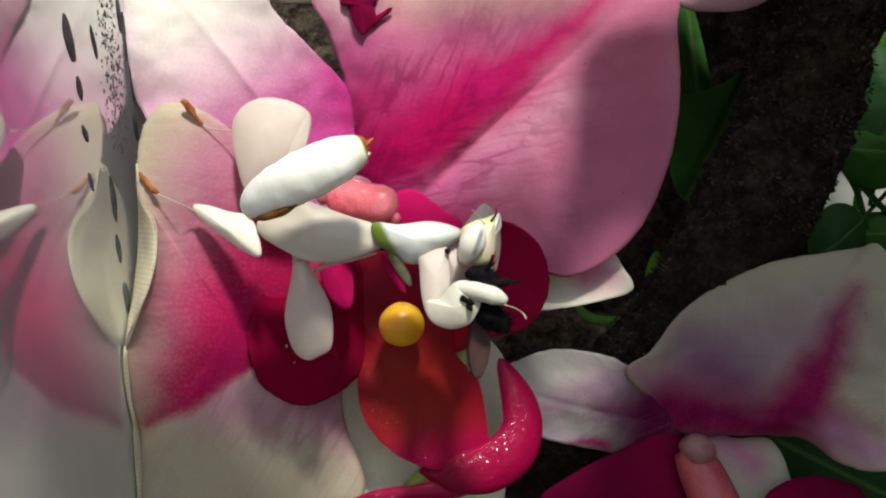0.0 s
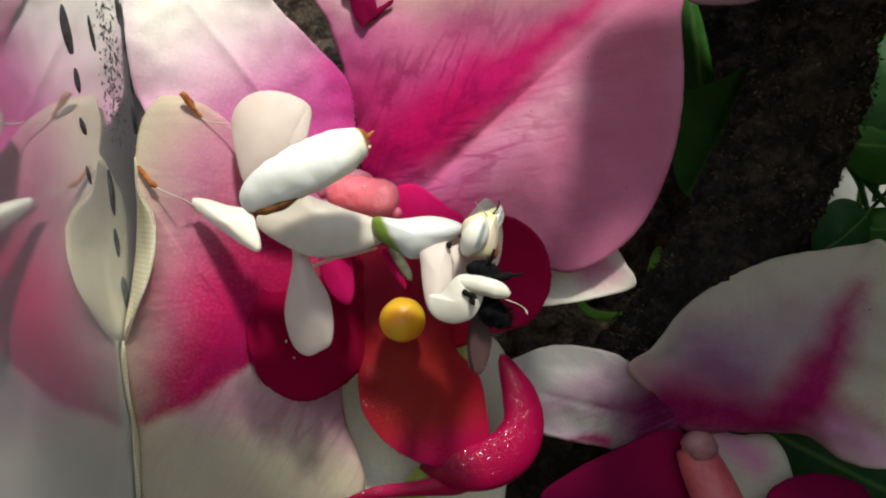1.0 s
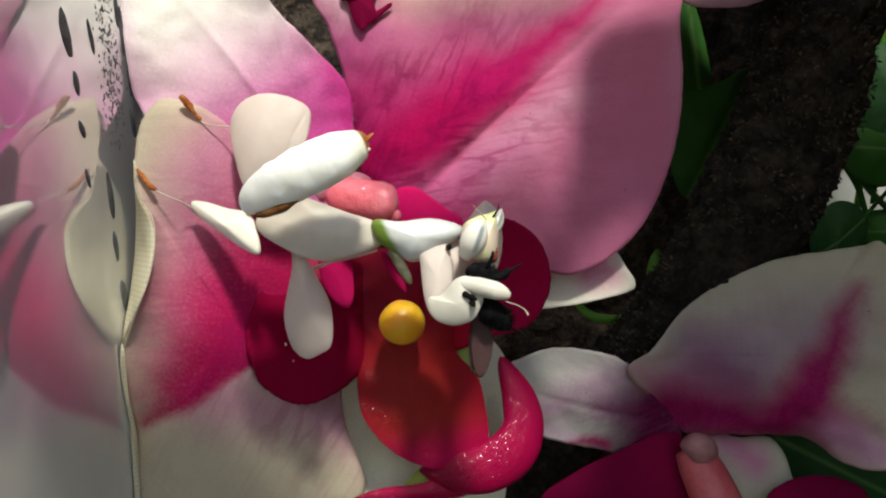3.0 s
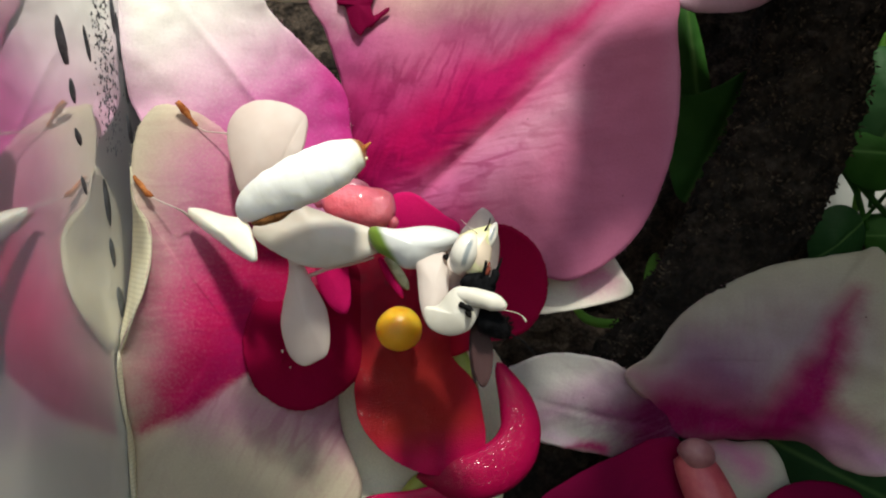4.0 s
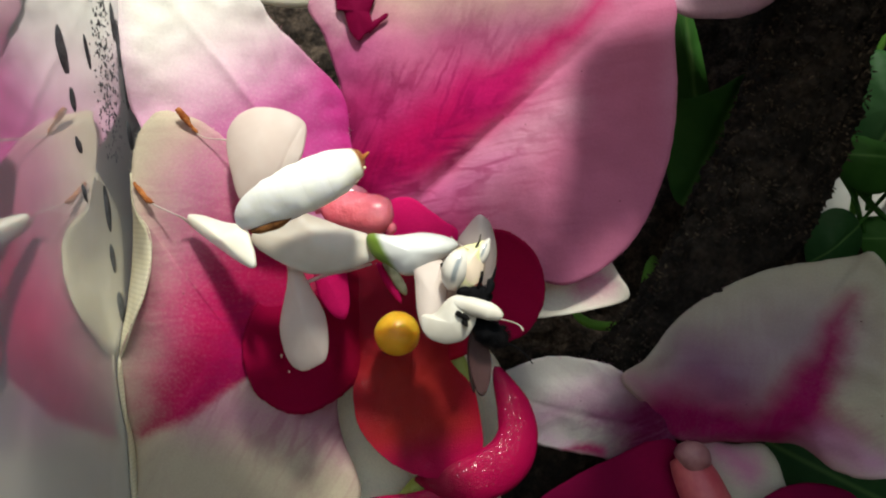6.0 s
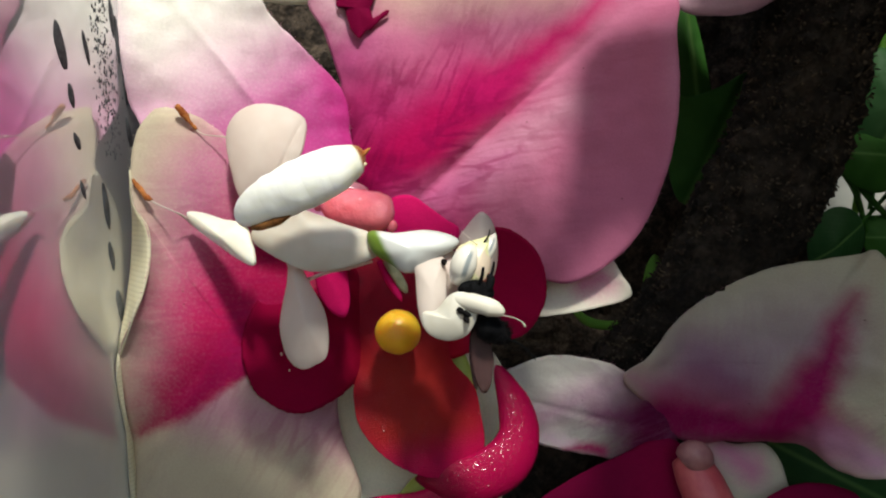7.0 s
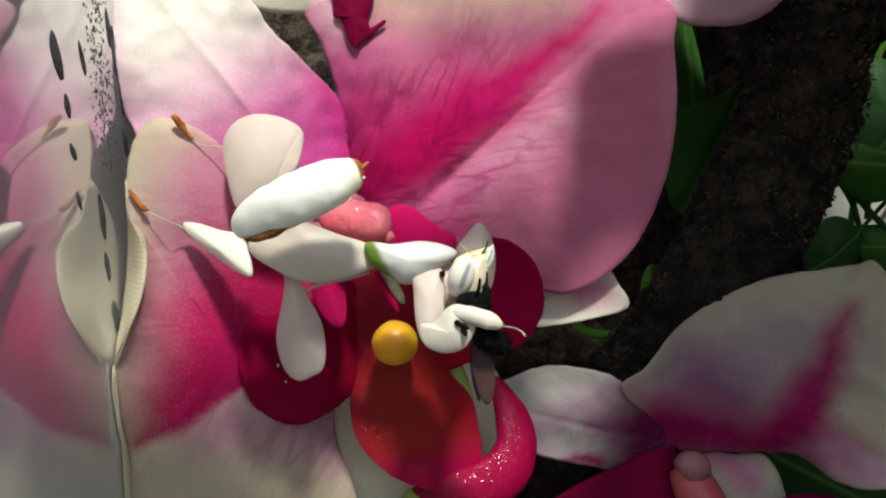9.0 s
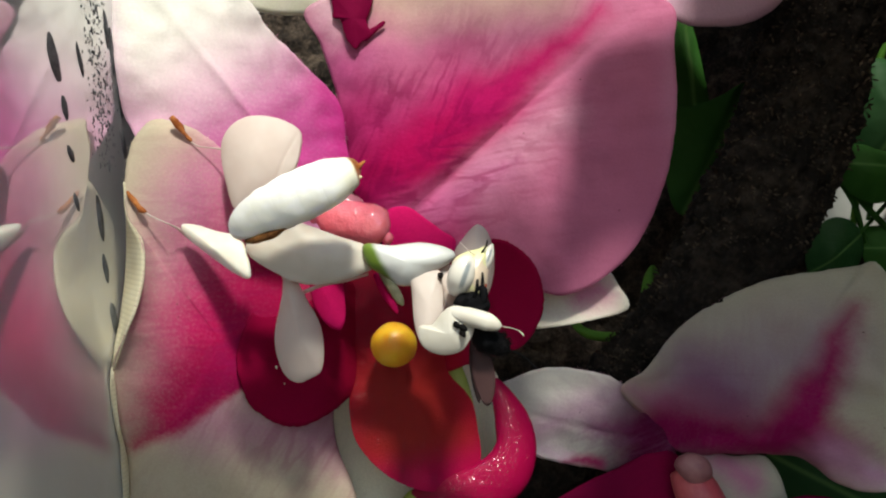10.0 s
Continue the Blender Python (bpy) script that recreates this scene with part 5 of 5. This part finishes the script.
abdomen = limb("abdomen", [(-31.8, 147, 154.4, 0.8, 0.8), (-30.6, 145, 155.8, 2.5, 2.3), (-27.7, 144, 157.5, 3.5, 3.1), (-22.7, 143, 159.9, 4.05, 3.7), (-17.9, 143, 162.2, 3.85, 3.5), (-14.9, 144, 163.8, 3.05, 2.8), (-13.1, 144.5, 164.7, 2.1, 2.0), (-12.3, 144.5, 164.9, 0.6, 0.6)], abdomen_mat, mantis, "swollen white abdomen curled over the back", 90, 40, ABDOMEN, 0.05)
limb("abdomen_patch", [(-29.9, 144, 153.4, 0.3, 0.3), (-28.2, 143, 153.6, 0.6, 0.6), (-26.1, 142.5, 154.3, 0.75, 0.7), (-24.3, 142.5, 155.2, 0.5, 0.5), (-22.8, 142.5, 156.1, 0.2, 0.2)], plain_material("rust brown chitin", (0.07, 0.025, 0.008), (0.26, 0.11, 0.035), 0.7, 0.1, 900), mantis, "rust brown patch under the abdomen", 20, 14, None, 0.2)
limb("cercus", [(-13.6, 144.3, 164.7, 0.75, 0.6), (-12.6, 144, 165.2, 0.5, 0.4), (-11.5, 143.8, 166.1, 0.12, 0.12)], orange_mat, abdomen, "brown cercus", 10, 8)
limb("cercus", [(-13.5, 144.5, 164, 0.7, 0.6), (-12.5, 144.3, 163.6, 0.45, 0.35), (-12, 144.3, 163.8, 0.1, 0.1)], plain_material("cream chitin", (0.66, 0.54, 0.34), (0.74, 0.62, 0.44), 0.4), abdomen, "cream cercus", 10, 8)


def leg(parts, label):
    """A walking leg: a lobed thigh with a slender shin and a tarsus under it."""
    lobe, shin, foot = parts
    th = blade("femur", lobe[0], lobe[1], lobe[4], mantis, lobe[2], lobe[3], 1.4, 0.4, lobe[5], 0, 0.03, 30, 130, label, 0.3 if label.startswith("upright") else 0.0)
    if shin:
        limb("tibia", [(*q[:3], q[3] * 0.7, q[4] * 0.7) for q in shin], lobe_mat, th, "slender pale shin", 18, 10)
    if foot:
        limb("tarsus", foot, orange_mat, th, "rust brown fuzzy tarsus", 40, 14, None, 0.9)


leg((([(-34.8, 161, 158.8), (-37.2, 162, 164), (-38.3, 163, 170.1), (-36.9, 163, 173.6), (-33.9, 163, 175.5), (-30.4, 163, 175.7), (-26.7, 162, 174.6), (-24.2, 162, 172.8), (-24.1, 161, 169.4), (-25.1, 160, 165.8), (-28.9, 160, 161.9)], (-30.9, 160.5, 168.3), (-29.4, 161, 161.4), (-24.3, 162.5, 173.5), lobe_mat, 0.9),
     [(-37.8, 164, 169.9, 0.45, 0.3), (-39.4, 165, 170.2, 0.22, 0.18), (-41.3, 166, 170.5, 0.15, 0.13), (-43.2, 167, 170.8, 0.18, 0.14), (-45.1, 168, 171.7, 0.15, 0.15)], [(-44.9, 168, 171.9, 0.2, 0.25), (-45.9, 167.6, 172.9, 0.5, 0.4), (-47, 167.4, 174.5, 0.55, 0.4), (-48.4, 167.2, 176.2, 0.3, 0.25)]), "upright petal-shaped femur")
leg((([(-44.6, 161.0, 156.4), (-42.3, 161.0, 156.5), (-38.2, 159.8, 155.3), (-34.3, 157.7, 154.5), (-32.6, 156.3, 152.0), (-31.7, 155.6, 147.6), (-34.3, 157.7, 148.0), (-39.3, 160.7, 151.0), (-43.4, 161.0, 154.1)], (-37.1, 157.4, 152.1), (-31.7, 155.6, 147.6), (-44.6, 161.0, 156.4), skin_mat, 0.9),
     [(-38.5, 163.2, 150.9, 0.6, 0.4), (-43.2, 162.2, 154.0, 0.6, 0.4), (-45.3, 161, 155.8, 0.32, 0.25), (-46.7, 159, 156.7, 0.17, 0.15), (-49, 160, 157.6, 0.2, 0.16), (-51.2, 161, 158.6, 0.16, 0.15)], [(-50.9, 161, 158.6, 0.2, 0.25), (-52.2, 161.3, 159.5, 0.5, 0.4), (-53.4, 161.5, 160.9, 0.6, 0.4), (-54.4, 161.6, 162.3, 0.3, 0.25)]), "white spindle-shaped femur")
leg((([(-26.5, 159, 148.6), (-24.8, 159, 147.7), (-22.8, 160, 143.7), (-20.6, 161, 139.2), (-19.9, 161, 134.8), (-20.3, 161, 131.3), (-22.1, 161, 129.9), (-24.6, 161, 129.1), (-26.9, 161, 130.8), (-28.1, 160, 134.9), (-28.2, 160, 138.3), (-26.9, 159, 144.2)], (-23.7, 158.5, 137.5), (-25.9, 159, 148.6), (-24.6, 161, 129.1), lobe_mat, 0.9),
     [(-23.6, 161, 144.7, 0.5, 0.4), (-20.1, 161, 146.1, 0.5, 0.4), (-16.1, 160, 146.9, 0.45, 0.4), (-12.1, 159, 148, 0.3, 0.3)], None), "hanging petal-shaped femur")
ball("trochanter", (-25.5, 158.5, 148), (1.4, 1.2, 1.6), lobe_mat, mantis, "", None, 0.1, 16, 10)
ball("trochanter", (-33.1, 157, 155.4), (1.4, 1.4, 1.4), skin_mat, mantis, "", None, 0.1, 16, 10)
# far raptorial leg: raised femur behind the head
blade("far_coxa", [(-1.2, 157, 149.6), (1.5, 157, 150.1), (3.7, 157, 147.2), (3.9, 157, 142.4), (1.5, 157, 140), (0.1, 157, 141.4), (-0.6, 157, 145.3)], (1.5, 155.5, 145.3), lobe_mat, mantis, (0.1, 157, 149.6), (1.5, 157, 140), 1.4, 0.6, 1.0, 0, 0, 10, 50, "pinkish far foreleg coxa")
blade("far_femur", [(2.7, 160, 151.1), (4.1, 160, 154), (6, 160, 156.2), (7, 160, 156.6), (8.6, 160, 155), (9.6, 160, 151.1), (9.4, 160, 147.2), (8.2, 160, 143.7), (6.5, 160, 142.7), (4.5, 160, 144.2)], (6.6, 157.5, 149.6), lobe_mat, mantis, (5.5, 160, 142.7), (7, 160, 156.6), 1.4, 0.5, 1.2, 0, 0, 12, 60, "raised pale foreleg femur")
FORE = (-2.3, 153, 147.3)
fore = blade("foreleg", [(-4.4, 154.5, 148.4), (-4.4, 154, 144.4), (-3.9, 153, 139.8), (-2.8, 152, 136.9), (-1.1, 151.8, 137.1), (0.1, 152.5, 139.8), (0.8, 153, 142.1), (0.6, 154, 146.3), (-0.2, 154.5, 149)], (-1.7, 152.6, 143.1), lobe_mat, mantis, (-2.3, 154, 148.7), (-1.3, 152, 136.6), 1.6, 0.7, 0.7, 0, 0, 24, 120, "pale pinkish raptorial foreleg", 0, FORE, 44)
blade("fore_femur", [(-3.1, 150.4, 139.8), (-3, 150.3, 137.7), (-1.7, 150.2, 136.1), (1, 150, 135.3), (3.7, 149.6, 136), (5, 149.2, 137.6), (5.7, 148.8, 139.8), (4.4, 148.6, 141.7), (2.4, 148.6, 143.1), (0.8, 149.2, 142.4), (-1.1, 149.9, 140.2)], (1.7, 148.7, 139), foreleg_mat, fore, (-3, 150.5, 139), (4.7, 149, 140.5), 1.5, 0.7, 0.6, 0, 0, 24, 120, "creamy white gripping femur", 0, None, 40)
limb("fore_tibia", [(-0.6, 150.2, 139.6, 0.3, 0.3), (0.8, 149.6, 141.0, 1.0, 0.8), (2.4, 149.0, 141.9, 1.35, 1.1), (4.2, 148.4, 141.8, 1.45, 1.3), (6, 147.8, 141.3, 1.5, 1.3), (8.2, 147.5, 140.8, 1.35, 1.2), (9.5, 147.6, 140.1, 0.8, 0.8), (9.8, 147.8, 139.8, 0.2, 0.2)], foreleg_mat, fore, "white folded tibia", 40, 24, None, 0.12)
for a, b in (((2.5, 147.6, 140.6), (3.7, 147, 139.9)), ((3.4, 147.6, 140.1), (4.7, 147, 139.5)), ((3.7, 147.6, 139.4), (4.3, 147, 138.4)), ((0.2, 153, 148.4), (0.4, 152.6, 147.5))):
    limb("spine", [(*a, 0.45, 0.4), (*((Vector(a) + Vector(b)) / 2), 0.5, 0.4), (*b, 0.12, 0.12)], black_mat, fore, "black spine", 8, 8)

palp_mat = plain_material("reddish black mouthparts", (0.05, 0.015, 0.01), (0.22, 0.05, 0.03), 0.6, 0.2, 1500)
HEAD = (2.3, 154, 150.5)
head = blade("head", [(1.8, 152, 150.1), (3.5, 151.5, 151.5), (5.9, 151.5, 152.2), (7.8, 152, 152.6), (7.8, 151.5, 150.1), (7.4, 151, 147.3), (6.6, 150.5, 145.3), (5.4, 150.5, 144.4), (3.5, 151, 144.7), (1.9, 152, 146.4)], (5, 150, 148.7), face_mat, mantis, (5.2, 152, 152), (5.9, 151, 144.5), 1.5, 1.2, 1.2, 0, 0, 12, 60, "yellowish white mantis head", 0, HEAD, 41)
limb("eye", [(2.6, 151.5, 144.5, 0.4, 0.4), (2.3, 150.8, 145.7, 1.6, 1.4), (2.6, 149.6, 147.5, 2.2, 2.0), (3.2, 149.4, 149.2, 2.0, 1.9), (3.9, 149.8, 150.6, 1.2, 1.2), (4.2, 150.2, 151.2, 0.2, 0.2)], eye_mat, head, "pearly rounded eye with a grey streak", 30, 24)
limb("eye", [(6.3, 151, 148.1, 0.4, 0.4), (6.7, 150.6, 149.6, 1.1, 1.1), (7.4, 150.6, 151.2, 1.1, 1.1), (8.1, 151, 152.6, 0.45, 0.45), (8.4, 151.3, 153.1, 0.08, 0.08)], eye_mat, head, "pearly pointed eye with a grey streak", 24, 18)
limb("antenna", [(5, 149.6, 151.2, 0.09, 0.09), (4, 148.6, 151.7, 0.07, 0.07), (2.8, 148, 152.6, 0.05, 0.05), (2, 148, 153.4, 0.05, 0.05)], lobe_mat, head, "thin pale antenna", 16, 6)
limb("antenna", [(6.1, 149.6, 151.6, 0.16, 0.16), (6.7, 149, 152.7, 0.14, 0.14), (6.9, 149, 153.7, 0.1, 0.1)], black_mat, head, "short dark antenna", 12, 6)
ball("mouthparts", (6.1, 150.2, 145.1), (1.1, 0.9, 1.1), palp_mat, head, "reddish brown chewing mouthparts", None, 0.3, 16, 12)

for k, (a, b) in enumerate((((6, 150, 147), (6.2, 149.4, 146.1)), ((6.3, 150, 146.6), (6.7, 149.4, 145.8)), ((5.8, 150, 146), (6, 149.4, 145.2)), ((6.4, 150, 145.7), (6.9, 149.5, 145.1)))):
    limb("palp", [(*a, 0.25, 0.25), (*((Vector(a) + Vector(b)) / 2 + Vector((0.25, 0, 0.1))), 0.3, 0.25), (*b, 0.1, 0.1)], palp_mat, head, "reddish brown palp", 10, 8, None, 0.3)

# ---- the fly in its grip ----
FLY = (6.1, 149.5, 141.8)
fly = thing("fly", FLY, "black bristly fly held in the mantis's forelegs", "fly")
limb("thorax", [(2.6, 150, 143.5, 0.4, 0.4), (3.9, 150, 143.8, 1.6, 1.4), (5.7, 150, 143.4, 2.0, 1.8), (7.2, 150, 142.7, 1.6, 1.5), (7.7, 150, 142, 0.4, 0.4)], fly_mat, fly, "black thorax", 24, 18, None, 0.25)
limb("abdomen", [(5, 150.5, 139, 0.6, 0.6), (6.8, 150.5, 137.9, 2.4, 2.0), (8.5, 150.8, 136.7, 2.3, 2.0), (10.2, 151, 135.5, 1.2, 1.2), (10.9, 151, 134.9, 0.3, 0.3)], fly_mat, fly, "black bristly abdomen", 26, 18, None, 0.25)
REACH = (6.8, 149, 143.2)
raised = limb("leg", [(6.8, 149, 143.2, 0.5, 0.5), (7.7, 148.6, 144.2, 0.65, 0.6), (8, 148.6, 145.4, 0.7, 0.6), (7.6, 148.8, 146, 0.4, 0.4)], fly_mat, fly, "bent black leg", 14, 8, REACH)
limb("tarsus", [(7.8, 148.6, 145.2, 0.3, 0.3), (8.4, 148.6, 146.6, 0.25, 0.25), (8.8, 148.6, 148.1, 0.15, 0.15)], fly_mat, raised, "thin black tarsus", 12, 8)
limb("leg", [(6, 148.8, 144.6, 0.3, 0.3), (6.5, 148.6, 146, 0.3, 0.3), (6.7, 148.6, 147.4, 0.2, 0.2)], fly_mat, fly, "thin black leg", 12, 8)
limb("leg", [(9.4, 149.5, 139.5, 0.08, 0.08), (11.4, 149.5, 139.1, 0.06, 0.06), (12.7, 149.5, 138.5, 0.06, 0.06), (13.3, 149.5, 137.8, 0.16, 0.14), (13.4, 149.5, 137.5, 0.06, 0.06)], lobe_mat, fly, "pale thin leg", 16, 8)
limb("leg", [(10.2, 150.5, 135.5, 0.25, 0.25), (12.1, 150.5, 134.9, 0.14, 0.14), (13.7, 150.5, 133.7, 0.12, 0.12), (15.1, 150.5, 132, 0.1, 0.1)], fly_mat, fly, "thin black leg", 14, 8)
blade("wing", [(5.1, 152.5, 137.9), (6.7, 152.3, 136.5), (8.2, 152, 133.3), (8.2, 152, 129.6), (7.3, 152, 126.8), (6.2, 152.2, 126.7), (5.1, 152.5, 129.5), (4.5, 152.6, 134.2)], (6.3, 152.2, 131.9), wing_mat, fly, (5.7, 152.5, 137.9), (6.9, 152, 126.4), 1.2, 0.08, 0, 0, 0, 8, 50, "smoky brown wing")
blade("wing", [(4.9, 153.5, 137.4), (5.8, 153.4, 135), (6, 153.2, 130.4), (5.5, 153.2, 126.8), (4.7, 153.4, 128.9), (4.3, 153.5, 133.6)], (5.3, 153.4, 132.2), wing_mat, fly, (5.1, 153.5, 137.4), (5.5, 153.2, 126.8), 1.2, 0.08, 0, 0, 0, 8, 40, "smoky brown wing")


def bristles(name, where, count, length, parent, seed):
    rng = np.random.RandomState(seed)
    verts, faces = [], []
    for _ in range(count):
        d = Vector(rng.normal(size=3)).normalized()
        q = Vector(where) + Vector((d.x * 2.2, d.y * 1.6, d.z * 1.7))
        tip = q + d * length * rng.uniform(0.5, 1.0)
        s = d.orthogonal().normalized() * 0.05
        s2 = d.cross(s)
        i = len(verts)
        verts += [q + s, q - s * 0.5 + s2, q - s * 0.5 - s2, tip]
        faces += [(i, i + 1, i + 3), (i + 1, i + 2, i + 3), (i + 2, i, i + 3)]
    ob = link(name, verts, faces, black_mat, parent, "fine black bristles", smooth=False)
    ob["kind"] = "stuff"


bristles("bristles", (8.7, 150.8, 136.7), 700, 1.3, fly, 5)
bristles("bristles", (5.7, 150, 143.3), 500, 1.1, fly, 6)


# ---- movement ----
def turn_rows(rows, rest):
    return [(t, pose(*(Vector(rest) * MM + Vector((dx, dy, dz)) * MM), rx, ry, rz)) for t, dx, dy, dz, rx, ry, rz in rows]


HEAD_ROWS = [
    (0.0, 0.0, 0, 1.6, 0, 0, 22),
    (0.5, 0.1, 0, 1.8, 0, -1, 23),
    (1.0, 0.0, 0, 2.0, 0, 0, 24),
    (1.5, 0.1, 0, 2.0, 0, 1, 24),
    (2.0, 0.1, 0, 2.2, 0, 0, 25),
    (2.5, 0.2, 0, 2.2, 0, 0, 24),
    (3.2, 0.1, 0, 1.6, 0, 0, 17),
    (4.0, 0.0, 0, 0.8, 0, 0, 7),
    (4.5, 0.0, 0, 0.0, 0, 0, 0),
    (5.0, -0.2, 0, -0.4, 0, 0, -5),
    (5.5, -0.5, 0, -0.8, 0, 0, -8),
    (6.2, -0.2, 0, -0.6, 0, 0, 2),
    (7.0, 0.0, 0, -0.3, 0, 0, 10),
    (7.5, 0.0, 0, 0.0, 0, 0, 10),
    (8.0, 0.1, 0, 0.1, 0, 0, 1),
    (8.5, -0.4, 0, -0.1, 0, 0, 3),
    (9.0, 0.0, 0, -0.3, 0, 0, 10),
    (9.5, 0.1, 0, -0.1, 0, 0, 11),
    (10.0, 0.1, 0, 0.1, 0, 0, 12),
]
FLY_ROWS = [
    (0.0, 0.3, 0, 0.4, 0, 7, 0),
    (1.0, 0.2, 0, 0.5, 0, 7, 0),
    (2.0, 0.2, 0, 0.5, 0, 6, 0),
    (2.7, 0.2, 0, 0.5, 0, 6, 0),
    (4.0, 0.0, 0, 0.2, 0, 1, 0),
    (4.5, 0.0, 0, 0.0, 0, 0, 0),
    (5.5, 0.0, 0, -0.4, 0, 0, 0),
    (7.0, 0.0, 0, -0.1, 0, -1, 0),
    (8.0, 0.0, 0, 0.0, 0, 0, 0),
    (9.0, 0.1, 0, -0.1, 0, -4, 0),
    (10.0, 0.1, 0, 0.0, 0, -5, 0),
]


LEG_ROWS = [
    (0.0, 0, 0, 0, 0, 62, 0),
    (1.0, 0, 0, 0, 0, 58, 0),
    (2.0, 0, 0, 0, 0, 56, 0),
    (2.7, 0, 0, 0, 0, 48, 0),
    (3.8, 0, 0, 0, 0, 10, 0),
    (4.5, 0, 0, 0, 0, 0, 0),
    (5.5, 0, 0, 0, 0, 4, 0),
    (7.0, 0, 0, 0, 0, -4, 0),
    (8.0, 0, 0, 0, 0, 2, 0),
    (9.0, 0, 0, 0, 0, -10, 0),
    (10.0, 0, 0, 0, 0, -14, 0),
]
FORE_ROWS = [
    (0.0, 0, 0, 0.2, 0, 0.5, 0),
    (2.5, 0, 0, 0.5, 0, -1.0, 0),
    (4.0, 0, 0, 0.1, 0, 0, 0),
    (4.5, 0, 0, 0, 0, 0, 0),
    (5.5, 0.1, 0, -0.2, 0, 1.0, 0),
    (7.0, 0, 0, 0, 0, 0.4, 0),
    (8.0, 0, 0, 0, 0, -0.4, 0),
    (9.0, 0.1, 0, -0.1, 0, 1.0, 0),
    (10.0, 0.1, 0, -0.1, 0, 0.6, 0),
]


ABDOMEN_ROWS = [(t, 0, 0, 0, 0, turn, 0) for t, turn in (
    (0, 0), (0.5, 0.5), (1, -0.4), (1.5, 0.8), (2, -0.2), (2.5, -0.6), (4, 0), (4.5, 0), (5, 0.9), (5.5, 0.7),
    (7, 0.5), (7.5, 1.0), (8, 1.1), (8.5, 0.8), (9, 1.6), (9.5, 1.0), (10, 0.5))]


def motions():
    walk(abdomen, turn_rows(ABDOMEN_ROWS, Vector(ABDOMEN) - ORIGIN[mantis]))
    walk(head, turn_rows(HEAD_ROWS, Vector(HEAD) - ORIGIN[mantis]))
    walk(fore, turn_rows(FORE_ROWS, Vector(FORE) - ORIGIN[mantis]))
    walk(fly, turn_rows(FLY_ROWS, FLY))
    walk(raised, turn_rows(LEG_ROWS, Vector(REACH) - Vector(FLY)))


motions()
